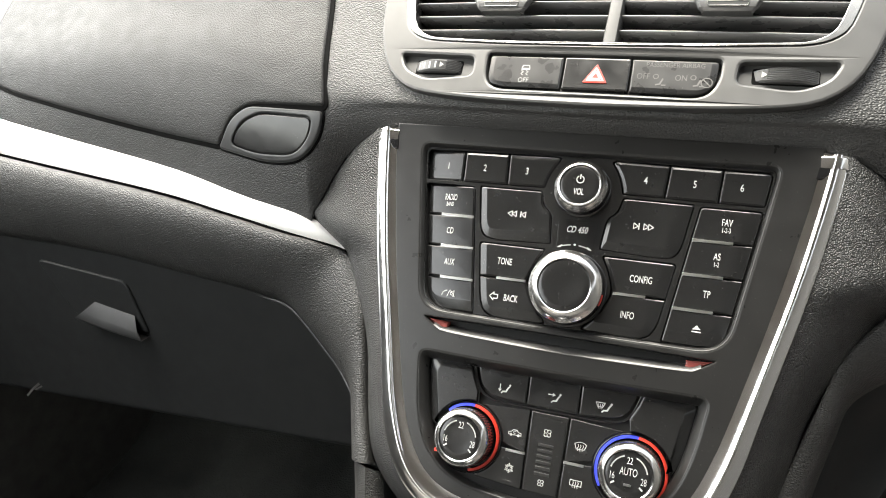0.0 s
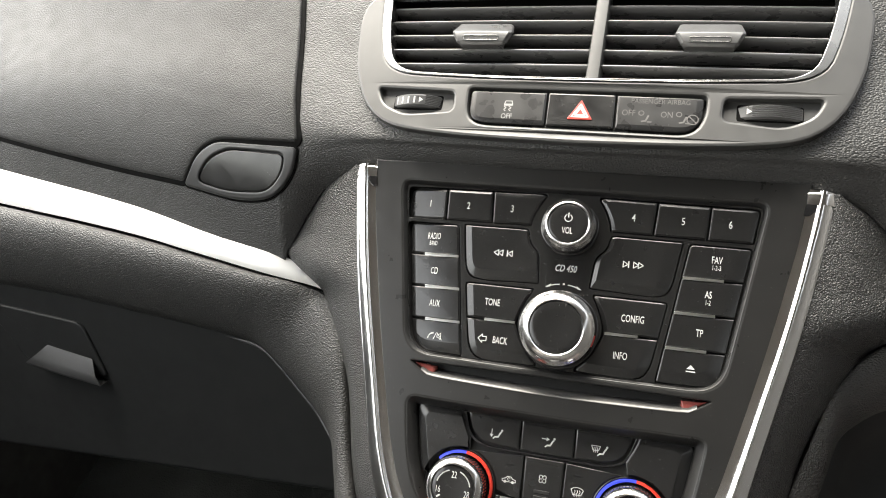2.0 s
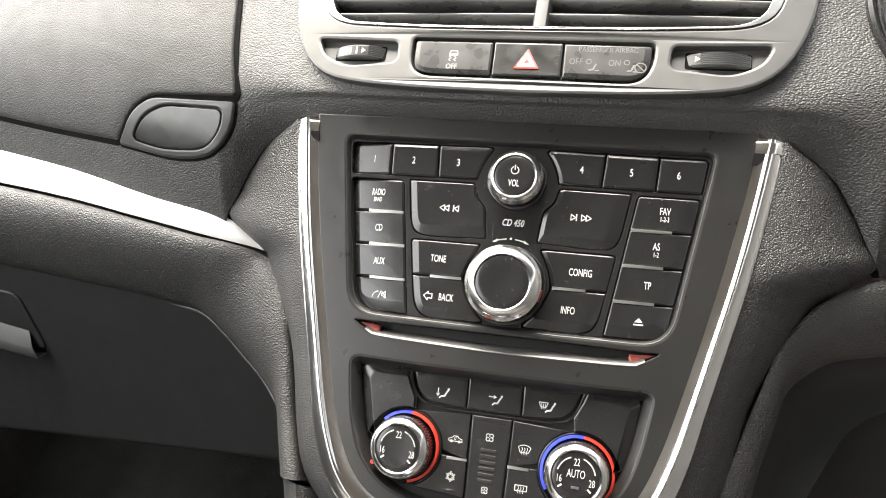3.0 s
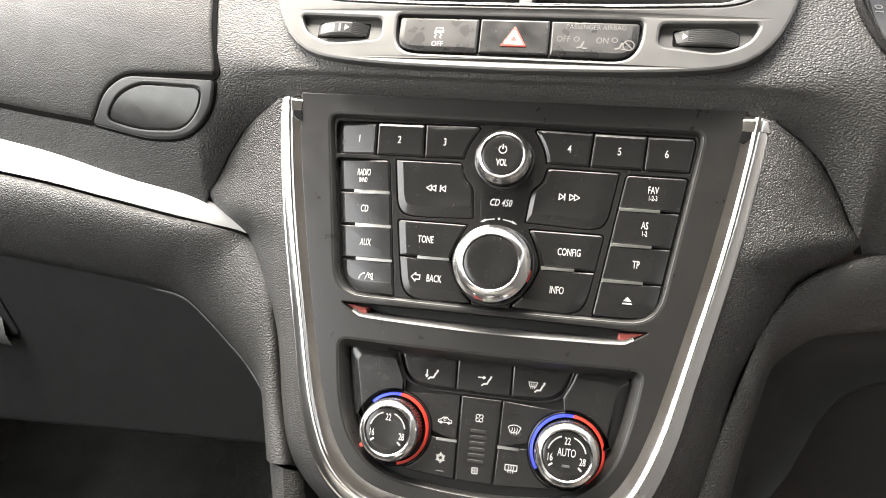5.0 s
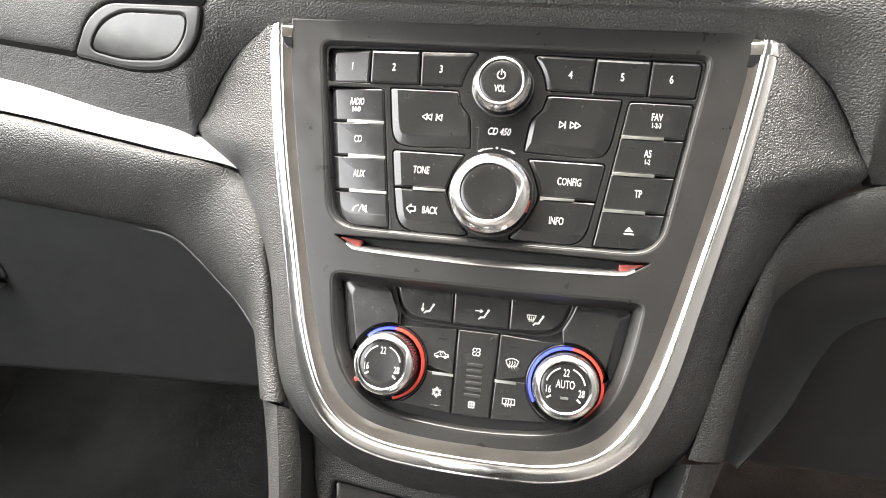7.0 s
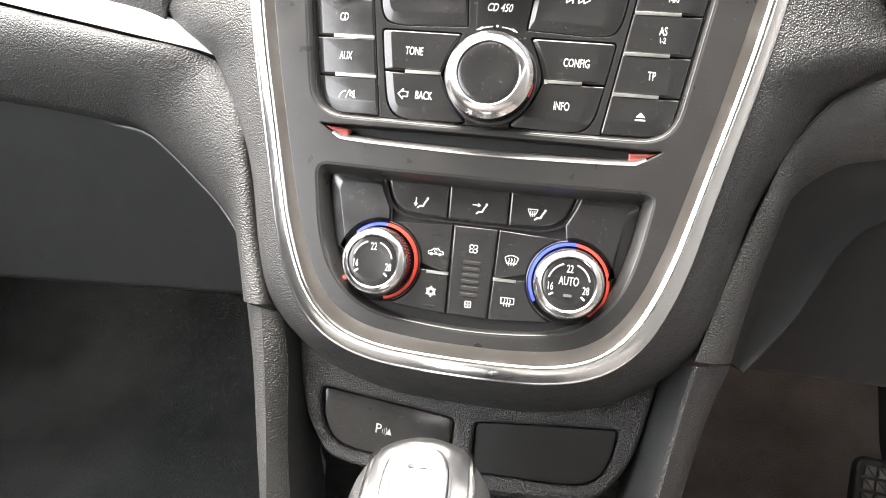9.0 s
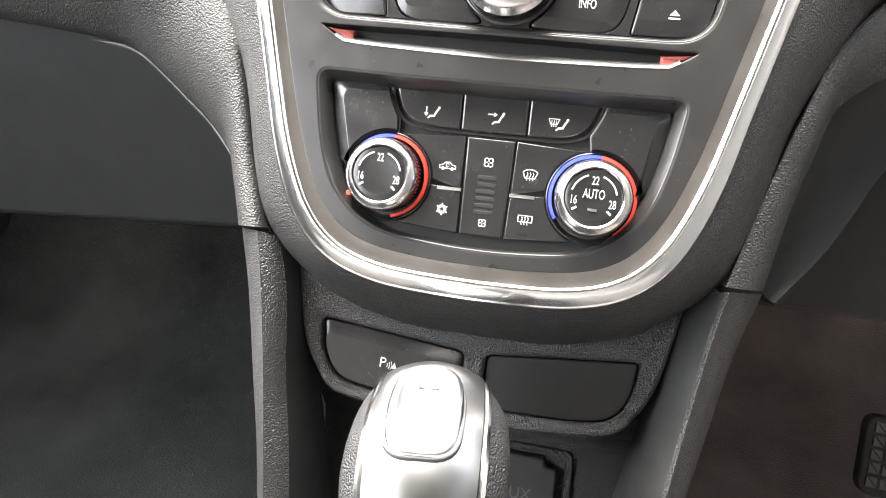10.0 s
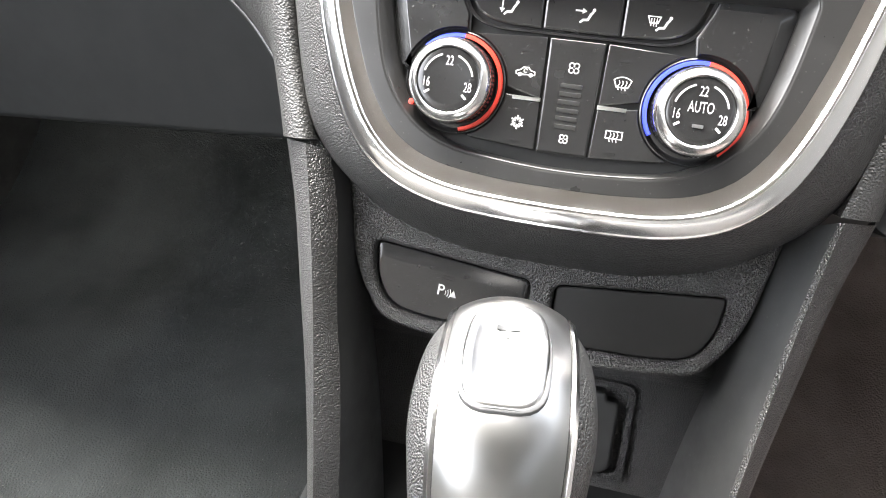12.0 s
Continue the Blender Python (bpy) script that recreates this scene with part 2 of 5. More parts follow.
# ---------------------------------------------------------------- materials
def surface(name, color, rough, metal=0.0, spec=0.5, grain=0.0, cell=1.5, stretch=(1, 1, 1), vary=0.12, mottle=40.0,
            roughvary=0.06, coat=0.0, scratch=0.0, fine=0.0, dust=0.0):
    """A surface with a moulded grain (cell in mm), a wide mottle, fine relief, specks of dust and faint scratches."""
    mat = bpy.data.materials.new(name)
    mat.use_nodes = True
    nt = mat.node_tree
    n, link = nt.nodes, nt.links.new
    bsdf = n["Principled BSDF"]
    bsdf.inputs["Metallic"].default_value = metal
    bsdf.inputs["Specular IOR Level"].default_value = spec
    bsdf.inputs["Coat Weight"].default_value = coat
    bsdf.inputs["Coat Roughness"].default_value = 0.12
    co = n.new("ShaderNodeTexCoord")

    def noise_of(scale, detail=3.0, rough_=0.55):
        t = n.new("ShaderNodeTexNoise")
        t.inputs["Scale"].default_value, t.inputs["Detail"].default_value, t.inputs["Roughness"].default_value = scale, detail, rough_
        link(co.outputs["Object"], t.inputs["Vector"])
        return t

    wide = noise_of(mottle)
    ramp = n.new("ShaderNodeMapRange")
    ramp.inputs[1].default_value, ramp.inputs[2].default_value = 0.3, 0.7
    ramp.inputs[3].default_value, ramp.inputs[4].default_value = 1 - vary, 1 + vary
    link(wide.outputs["Fac"], ramp.inputs[0])
    tint = n.new("ShaderNodeVectorMath")
    tint.operation = "SCALE"
    tint.inputs[0].default_value = color
    link(ramp.outputs[0], tint.inputs["Scale"])
    out_color = tint.outputs[0]
    if dust:
        speck = noise_of(700.0, 2.0)
        cut = n.new("ShaderNodeMapRange")
        cut.inputs[1].default_value, cut.inputs[2].default_value = 0.69, 0.76
        cut.inputs[3].default_value, cut.inputs[4].default_value = 0.0, dust
        link(speck.outputs["Fac"], cut.inputs[0])
        mix = n.new("ShaderNodeMix")
        mix.data_type = "RGBA"
        mix.inputs[7].default_value = (0.35, 0.34, 0.32, 1)
        link(cut.outputs[0], mix.inputs[0])
        link(out_color, mix.inputs[6])
        out_color = mix.outputs[2]
    link(out_color, bsdf.inputs["Base Color"])
    rr = n.new("ShaderNodeMapRange")
    rr.inputs[1].default_value, rr.inputs[2].default_value = 0.3, 0.7
    rr.inputs[3].default_value, rr.inputs[4].default_value = max(rough - roughvary, 0.02), rough + roughvary
    link(noise_of(mottle * 2.3).outputs["Fac"], rr.inputs[0])
    link(rr.outputs[0], bsdf.inputs["Roughness"])
    height = None
    if grain:
        mp = n.new("ShaderNodeMapping")
        mp.inputs["Scale"].default_value = stretch
        warp = noise_of(260.0, 2.0)
        add = n.new("ShaderNodeVectorMath")
        add.operation = "MULTIPLY_ADD"
        add.inputs[1].default_value = (0.0009, 0.0009, 0.0009)
        link(warp.outputs["Color"], add.inputs[0])
        link(co.outputs["Object"], add.inputs[2])
        link(add.outputs[0], mp.inputs["Vector"])
        vo = n.new("ShaderNodeTexVoronoi")
        vo.feature = "SMOOTH_F1"
        vo.inputs["Scale"].default_value = 1000.0 / cell
        vo.inputs["Smoothness"].default_value = 0.2
        link(mp.outputs[0], vo.inputs["Vector"])
        bump = n.new("ShaderNodeBump")
        bump.invert = True
        bump.inputs["Strength"].default_value = 1.0
        bump.inputs["Distance"].default_value = grain * 0.001
        link(vo.outputs["Distance"], bump.inputs["Height"])
        height = bump
    if fine or scratch:
        b2 = n.new("ShaderNodeBump")
        b2.inputs["Strength"].default_value = 1.0
        b2.inputs["Distance"].default_value = max(fine, scratch) * 0.001
        t = noise_of(1500.0 if fine else 90.0, 2.0)
        link(t.outputs["Fac"], b2.inputs["Height"])
        if height:
            link(height.outputs[0], b2.inputs["Normal"])
        height = b2
    if height:
        link(height.outputs[0], bsdf.inputs["Normal"])
    return mat


PAD = surface("grained soft dash skin", (0.041, 0.041, 0.0405), 0.45, spec=0.42, grain=0.46, cell=1.0, stretch=(0.8, 1.1, 1), vary=0.08, fine=0.02)
# finer grain than the dash skin; the darker tone offsets window light on the lid
LIDSKIN = surface("finely grained lid skin, darkened against window light", (0.032, 0.032, 0.0317), 0.5, spec=0.3, grain=0.36, cell=0.9, vary=0.08, fine=0.02)
LEATHER = surface("grained console plastic", (0.039, 0.039, 0.039), 0.34, grain=0.82, cell=0.8, vary=0.08, fine=0.02)
SMOOTH = surface("smooth dark plastic", (0.038, 0.039, 0.040), 0.42, vary=0.1, fine=0.015, dust=0.15)
FASCIA = surface("satin black fascia", (0.0165, 0.0163, 0.0161), 0.33, spec=0.5, vary=0.06, fine=0.01, dust=0.12)
BUTTON = surface("black button plastic", (0.014, 0.014, 0.0143), 0.22, spec=0.55, vary=0.06, fine=0.008, dust=0.14)
# button black lifted a little, standing in for sky reflected by the outer switches
SWITCH = surface("dark switch plastic, sky sheen painted in", (0.018, 0.018, 0.0185), 0.3, spec=0.5, vary=0.06, fine=0.01, dust=0.12)
GLOSS = surface("gloss black", (0.012, 0.012, 0.013), 0.10, vary=0.05, dust=0.15)
DARK = surface("unlit black plastic", (0.017, 0.017, 0.017), 0.55, spec=0.25, vary=0.1)
VOID = surface("black gap", (0.004, 0.004, 0.004), 0.9, spec=0.1, vary=0.1)
RUBBER = surface("black rubber", (0.022, 0.022, 0.022), 0.65, vary=0.15, fine=0.03)
CHROME = surface("chrome", (0.86, 0.855, 0.85), 0.17, metal=1.0, vary=0.02, roughvary=0.03, scratch=0.02)
RING = surface("polished chrome ring", (0.68, 0.67, 0.66), 0.2, metal=1.0, vary=0.03, roughvary=0.03, scratch=0.02)
VANE = surface("dark vent slat plastic", (0.16, 0.16, 0.163), 0.3, vary=0.08)
SATIN = surface("satin silver", (0.54, 0.54, 0.53), 0.32, metal=1.0, vary=0.03, roughvary=0.04, fine=0.005)
EDGE = surface("dull silver edge", (0.3, 0.3, 0.297), 0.26, metal=1.0, vary=0.03, roughvary=0.04)
LIP = surface("satin grey, reflection painted in", (0.09, 0.089, 0.087), 0.38, metal=0.4, vary=0.04)
CAP = surface("satin silver cap", (0.28, 0.28, 0.277), 0.32, metal=1.0, vary=0.02, roughvary=0.02)
TREAD = surface("worn grey rubber", (0.11, 0.107, 0.104), 0.6, vary=0.25, fine=0.03)
SILVER = surface("silver painted trim", (0.76, 0.76, 0.75), 0.42, metal=0.3, vary=0.03, fine=0.01)
BEZEL = surface("grey metallic paint", (0.074, 0.0735, 0.073), 0.4, metal=0.3, vary=0.04, fine=0.012)
SLAT = surface("vent slat plastic", (0.085, 0.085, 0.086), 0.32, vary=0.08)
PRINT = surface("white print", (0.52, 0.52, 0.51), 0.5, vary=0.04)
DULL = surface("dull white print", (0.3, 0.3, 0.295), 0.5, vary=0.05)
FADED = surface("grey print", (0.1, 0.096, 0.094), 0.5, vary=0.08)
RED = surface("red plastic", (0.62, 0.045, 0.03), 0.35, vary=0.05)
REDGLOW = surface("red lens", (0.30, 0.075, 0.065), 0.15, vary=0.05)
BLUE = surface("blue print", (0.03, 0.05, 0.62), 0.4, vary=0.05)
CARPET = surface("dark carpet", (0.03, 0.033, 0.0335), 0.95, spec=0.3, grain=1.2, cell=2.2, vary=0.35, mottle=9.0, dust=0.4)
TRIM = surface("dark trim panel", (0.0165, 0.0174, 0.018), 0.5, spec=0.2, vary=0.1, fine=0.03)
LINING = surface("light grey cloth lining", (0.23, 0.215, 0.196), 0.95, vary=0.06, fine=0.05)
SEATCLOTH = surface("cabin panel", (0.13, 0.127, 0.122), 0.85, vary=0.15)
REAR = surface("unseen grey cabin back, blocks and bounces light", (0.35, 0.333, 0.312), 0.85, vary=0.1)
# brown-grey, raised far above the passenger carpet to stand in for footwell light
MAT = surface("brown-grey driver carpet, light painted in", (0.27, 0.229, 0.219), 0.95, spec=0.2, grain=1.0, cell=2.2, vary=0.25, mottle=12.0)


# ---------------------------------------------------------------- dashboard
def lerp(x, xs, ys):
    return float(np.interp(x, xs, ys))


def dash_profile(x):
    """The dash skin at x, from its lower edge over the crest to the windscreen: dense (y, z) rows."""
    a = abs(x)
    if x < -174:
        yb = lerp(x, [-775, -640, -520, -420, -360, -320, -284, -250, -198, -174], [125.5, 100.5, 78, 61.5, 52.4, 46.4, 39.6, 31.4, 20.2, 15.8])
        zb = lerp(x, [-775, -640, -534, -324, -217, -174], [-79, -66, -55, -35, -24.5, -24])
    elif x > 178:
        yb, zb = lerp(x, [178, 240, 480], [17, 20, 30]), lerp(x, [178, 240, 480], [-30, -34, -60])
    else:
        yb = lerp(a, [0, 118, 127, 141, 153, 162, 170, 178], [73, 73, 70.5, 65.5, 56.5, 43.5, 28.5, 16])
        zb = lerp(a, [0, 118, 127, 141, 153, 162, 170, 178], [0, 0, -2, -7, -12, -16, -20, -23])
    yc = lerp(x, [-640, -420, -300, -220, -165, -120, 0, 120, 180, 480], [142, 126, 119, 110, 97, 91, 88, 91, 97, 108])
    zc = lerp(x, [-640, -570, -400, -250, -190, -150, -90, 0, 90, 150, 200, 480], [-72, -57, -21, 1, 5, 7, 9, 12, 9, 5, -1, -36])
    yt = lerp(x, [-640, -570, -300, -190, -120, 120, 190, 480], [250, 246, 222, 204, 184, 184, 204, 230])
    zt = zc - 0.17 * (yt - yc)
    keys = [(yb - 1, zb - 14), (yb - 0.5, zb - 3), (yb, zb), (yb * 0.55 + yc * 0.45, zb * 0.3 + zc * 0.7), (yc, zc),
            (yc * 0.5 + yt * 0.5, zc * 0.45 + zt * 0.55), (yt, zt), (yt + 12, zt - 14), (yt + 32, zt - 48), (yt + 75, zt - 125), (yt + 150, zt - 270),
            (yt + 300, zt - 550)]
    return keys


XS = sorted(set([-775, -700, -640, -610, -570, -540, -500, -460, -420, -380, -340, -300, -270, -245, -225, -205, -190, -182, -178, -176, -174]
                + [s * v for v in (172, 170, 168, 165, 162, 158, 153, 148, 141, 134, 127, 122, 118, 110, 95, 75, 50, 25, 0) for s in (-1, 1)]
                + list(range(174, 312, 5)) + [330, 350, 420, 480, 600, 775]))
COLUMNS = [knots(dash_profile(x), 10) for x in XS]


def dash_z(x, y):
    """Height of the dash face over the stack's plane."""
    k = min(max(np.searchsorted(XS, x) - 1, 0), len(XS) - 2)
    u = (x - XS[k]) / (XS[k + 1] - XS[k])
    zs = []
    for c in (COLUMNS[k], COLUMNS[k + 1]):
        face = [q for q in c[20:76]]
        zs.append(float(np.interp(y, [q[0] for q in face], [q[1] for q in face])))
    return zs[0] * (1 - u) + zs[1] * u


dashboard = thing("dashboard", "dark grey grained dashboard with silver trim strip, spanning the cabin", "dashboard", (0, 60, -80))
bm = loft(bmesh.new(), [[(x, y, z) for y, z in c] for x, c in zip(XS, COLUMNS)])
hole = [f for f in bm.faces if abs(f.calc_center_median().x) < 0.124 and 0.094 < f.calc_center_median().y < 0.176
        and f.calc_center_median().z > -0.03 and abs(f.calc_center_median().x) < 0.100 + (f.calc_center_median().y - 0.094) * 1.0]
bmesh.ops.delete(bm, geom=hole, context="FACES")
GX, GY, GR = 232, 147, 72.0     # middle and radius of the instrument hood
for v in bm.verts:
    if math.hypot(v.co.x * 1000 - GX, v.co.y * 1000 - GY) < GR - 3 and v.co.z > -0.06:
        v.co.z -= 0.055
part("dash_pad", bm, PAD, dashboard, "soft grained dark grey upper pad", 60)

# silver strip between the pad and the knee roll
s_top = knots([(-775, 124, -79), (-640, 99, -67), (-520, 76.5, -55), (-320, 45, -36), (-250, 30, -29.5), (-198, 19, -25), (-174, 14.6, -27), (-160, 7.5, -30.5), (-152, 0, -33.5)], 8)
s_bot = knots([(-775, 84, -78), (-640, 63.5, -65), (-510, 45.5, -53), (-322, 24.6, -35), (-245, 12.9, -28.5), (-196, 5, -26), (-174, 2, -28), (-160, 0.3, -31), (-152, -1.3, -33.8)], 8)
rows = []
for u in (0.0, 0.12, 0.3, 0.5, 0.7, 0.88, 1.0):
    rows.append([tuple(p[i] * (1 - u) + q[i] * u + (i == 2) * 4 * u * (1 - u) * min(4.0, (p[1] - q[1]) * 0.12) for i in range(3)) for p, q in zip(s_top, s_bot)])
part("silver_strip", loft(bmesh.new(), rows), SILVER, dashboard, "brushed silver curved trim strip", 60)

# knee roll, turning down into the console rail
e1 = [(-775, 82, -79), (-640, 61.5, -66), (-514, 43.8, -53.5), (-320, 22.4, -35.5), (-242, 10.6, -28.5), (-196, 3.2, -25.5), (-172, 0.5, -27), (-152, -3.8, -32), (-140, -13, -29),
      (-129, -34, -26), (-122, -58, -27), (-114.5, -94, -28), (-104, -126.5, -25)]
e2 = [(-775, -18, -106), (-640, -19.5, -96), (-532, -21, -88), (-396, -24, -78), (-280, -32, -70), (-228, -37, -67), (-206, -41, -65), (-188, -52, -64), (-172, -64, -63),
      (-155, -77, -61), (-139, -94, -59), (-130, -112, -53), (-124, -127.5, -47)]
r1 = [(775, 44, -100), (520, 34, -72), (420, 28, -62), (330, 24, -54), (250, 20, -44), (205, 17, -34), (178, 12, -29), (158, 2.2, -29), (145.5, -8.9, -28), (134, -26.5, -27), (126.3, -49, -27), (118, -76, -28), (104, -126.5, -25)]
r2 = [(775, 8, -106), (520, -2, -78), (420, -6, -72), (330, -10, -66), (250, -15, -58), (205, -20, -52), (178, -25, -48), (163, -29, -46), (151, -37.3, -45), (142, -48, -45), (136.5, -68, -45), (130, -93, -45), (124, -127, -45)]
r3 = [(775, -22, -112), (520, -30, -90), (420, -34, -86), (330, -38, -80), (260, -42, -76), (225, -44, -74), (205, -46.5, -72), (192, -51.5, -71), (181, -60, -70), (173, -72, -70), (165, -88, -69), (155, -107, -68), (134, -133, -60)]


def roll(a, b, sign, full=1.0):
    a, b = knots(a, 6), knots(b, 6)
    m = len(a)
    rows = [[(p[0], p[1] + 0.5, p[2] - 12) for p in a]]
    for u, k in ((0, 0), (0.07, 1), (0.18, 1), (0.32, 1), (0.48, 1), (0.64, 1), (0.8, 1), (0.92, 1), (1, 0)):
        row = []
        for i, (p, q) in enumerate(zip(a, b)):
            w = i / (m - 1)
            k4 = (4 * u * (1 - u)) ** 0.75
            out = (15 * (1 - w) + 9 * w) * k4 * full
            row.append((p[0] * (1 - u) + q[0] * u + sign * 2.0 * w * k4, p[1] * (1 - u) + q[1] * u + 3.0 * k4 * (1 - w), p[2] * (1 - u) + q[2] * u + out))
        rows.append(row)
    rows.append([(p[0] + sign * 1.0, p[1] + 3, p[2] - 8) for p in b])
    return loft(bmesh.new(), rows)


part("knee_roll", roll(e1, e2, -1), PAD, dashboard, "grained rounded lower roll", 60)
part("knee_roll", roll(r1, r2, 1, 0.55), PAD, dashboard, "grained rounded lower roll", 60)
ra, rb = knots(r2, 6), knots(r3, 6)
rows = [[(p[0] - 1, p[1] + 2, p[2] - 3) for p in ra]] + [blend(ra, rb, u, (0, 0, -7)) for u in (0.12, 0.3, 0.5, 0.7, 0.88, 1.0)]
rows += [[(p[0] + 1.2, p[1] - 1.0, p[2] - 3) for p in rb], [(p[0] + 1.0, p[1] - 1.0, p[2] - 30) for p in rb]]
part("knee_hollow", loft(bmesh.new(), rows), TRIM, dashboard, "hollow grained side above the driver footwell", 60)

# grained surround of the centre stack
ea = [(0, -145, -1), (34, -143, -1), (60, -136.5, -1), (74, -127.5, -1), (84.5, -114, -1), (91, -98, -1), (97, -75, -1), (104.5, -42, -1),
      (112.5, -8, -0.5), (115.5, 6, -0.5), (119, 26, 0), (121.5, 42, 0), (123.5, 57, 0), (124.6, 69, 0)]
eb = [(0, -166, -44), (35.5, -164, -42), (66.5, -155, -36), (84.5, -143, -31), (98.5, -131, -31), (107.5, -118, -31), (114.5, -97, -32), (124.5, -52, -30),
      (151, -2, -34), (175, 17, -26), (170.5, 29, -24), (162.5, 44, -20), (148, 61, -13), (127, 71, -5)]


def surround(sign):
    a = []
    for p in knots(ea, 6):
        q = Vector((p[0], min(p[1] + 60, 0.0))).normalized() * (3.6 if p[1] < 40 else 2.0)
        a.append((p[0] - q.x, p[1] - q.y, p[2] + 1.2))
    b = knots(eb[:9], 6)[:-1] + knots(eb[8:], 6)
    a = [(sign * p[0], p[1], p[2]) for p in a]
    b = [(sign * p[0], p[1], p[2]) for p in b]
    rows = [a]
    for u in (0.06, 0.2, 0.4, 0.6, 0.8, 0.94, 1.0):
        k = 4 * u * (1 - u)
        rows.append([(p[0] * (1 - u) + q[0] * u + sign * 2 * k * min(1, abs(p[0]) / 40), p[1] * (1 - u) + q[1] * u, p[2] * (1 - u) + q[2] * u + 3.5 * k) for p, q in zip(a, b)])
    rows.append([(p[0], p[1], p[2] - 14) for p in b])
    return rows


bm = bmesh.new()
for s in (-1, 1):
    loft(bm, surround(s))
part("stack_surround", bm, LEATHER, dashboard, "grained black surround of the centre stack", 60)

# ---------------------------------------------------------------- upper storage compartment with its lid
storage = thing("storage_compartment", "closed upper dash storage compartment with grained grey lid", "storage compartment", (-370, 140, -40))
lid_line = rounded([(-556, 178, 30), (-534, 234, 36), (-430, 231, 20), (-300, 220, 20), (-192, 205, 22), (-176, 130, 60), (-164.5, 80, 3), (-224, 81.5, 10), (-238, 73.5, 6),
                    (-250.5, 55.5, 3), (-320, 65.5, 30), (-400, 78.5, 30), (-500, 97, 22), (-542, 110, 26)], 10, 7)


def patch(bm, outline, zfun, up, edge_r=2.0, cx=0.0, cy=0.0, grow=0.0):
    """A curved lid: the outline laid on a surface, raised by up, with rounded edges."""
    pts = ccw(inset(outline, -grow)) if grow else ccw(outline)
    rings = [ring(bm, pts, -2.5, zfun)]
    for k in range(4):
        a = k / 3 * math.pi / 2
        rings.append(ring(bm, inset(pts, edge_r * (1 - math.cos(a))), up - edge_r * (1 - math.sin(a)), zfun))
    inner = inset(pts, edge_r)
    for s in (0.95, 0.88, 0.8, 0.7, 0.6, 0.48, 0.36, 0.24, 0.12):
        rings.append(ring(bm, [(cx + (x - cx) * s, cy + (y - cy) * s) for x, y in inner], up, zfun))
    for p, q in zip(rings, rings[1:]):
        bridge(bm, p, q)
    tip = bm.verts.new(Vector((cx, cy, up + zfun(cx, cy))) * 0.001)
    last = rings[-1]
    for i in range(len(last)):
        bm.faces.new((last[i], last[(i + 1) % len(last)], tip))
    return bm


part("lid_seam", patch(bmesh.new(), lid_line, dash_z, 0.9, 0.3, -370, 140, 2.7), VOID, storage, "black gap round the lid")
part("lid", patch(bmesh.new(), lid_line, dash_z, 2.2, 2.0, -370, 140), LIDSKIN, storage, "grained grey padded lid", 60)
rel = rounded([(-250, 53.5, 3), (-237.5, 72.5, 8), (-224, 79.5, 6), (-165, 77, 3), (-167, 62, 10), (-179, 47, 14), (-206, 45, 14)], 6, 5)
rel_in = rounded([(-240, 56, 7), (-229.5, 70.2, 8), (-214, 75.6, 6), (-172.5, 73.2, 5), (-174, 60.5, 8), (-185, 49.8, 11), (-216, 50.4, 10)], 6, 5)
part("release_gap", plate(bmesh.new(), inset(rel, -1.2), -6, 0.9, 0.2, 1, dash_z), VOID, storage, "black gap round the release")
release = part("release_bezel", holed(bmesh.new(), rel, [rel_in], -6, 2.4, 1.0, dash_z), SMOOTH, storage, "satin dark bezel of the release button")
part("release_button", plate(bmesh.new(), inset(rel_in, 0.6), -6, 1.5, 0.8, 3, dash_z), BUTTON, storage, "dark push pad")

# ---------------------------------------------------------------- glovebox below the roll
glovebox = thing("glovebox", "closed dark plastic glovebox below the dashboard", "glovebox", (-380, -90, -90))
gm = PANEL @ Matrix.Translation(Vector((0, -41, -65)) * 0.001) @ Matrix.Rotation(radians(28), 4, "X")
gm_flat = gm
gm = gm_flat @ Matrix.Translation((-0.206, 0, 0)) @ Matrix.Rotation(radians(-4.8), 4, "Y") @ Matrix.Translation((0.206, 0, 0))
door = rounded([(-775, 26, 22), (-120, 26, 22), (-118, -101, 22), (-775, -180, 22)], 6, 6)
part("door", plate(bmesh.new(), door, -30, -3, 5, 5), TRIM, glovebox, "smooth dark door", m=gm)
lip = knots([(p[0], p[1] - 1.2, p[2] - 2.8) for p in e2[:11]], 8)
bm = bmesh.new()
loft(bm, [[(p[0], p[1] + dy, p[2] + dz) for p in lip] for dy, dz in ((1.6, -4), (1.3, -0.6), (0.5, 0.6), (-0.6, 0.7), (-1.6, -0.4), (-2.4, -5))])
part("door_edge", bm, SMOOTH, glovebox, "rounded upper edge of the door", 60)
hp = rounded([(-478, -8, 8), (-370, -11, 8), (-350, -53, 6), (-437, -53, 8)], 6, 5)
pull = part("handle_panel", plate(bmesh.new(), hp, -4, -1.0, 1.5, 3), TRIM, glovebox, "shallow dark handle plate", m=gm)
bm = bmesh.new()
loft(bm, [[(-392, -27, -0.8), (-369, -29, -0.8), (-346, -31, -0.8)], [(-402, -36, 5), (-370, -38.5, 5.5), (-339, -41, 5)], [(-410, -42, 7), (-372, -44.5, 7.5), (-333, -46.5, 7)],
          [(-409, -44, 6), (-372, -46.5, 6.5), (-334, -48.5, 6)], [(-406, -45, -4), (-372, -47, -4), (-335, -48, -4)]])
for v in bm.verts:
    v.co.x -= 0.0175
    v.co.y -= 0.0085
part("handle_flap", bm, SMOOTH, pull, "lighter grey pull flap", 60, gm)
# pale grey strokes painted in place of a small glint on the door
bm = bmesh.new()
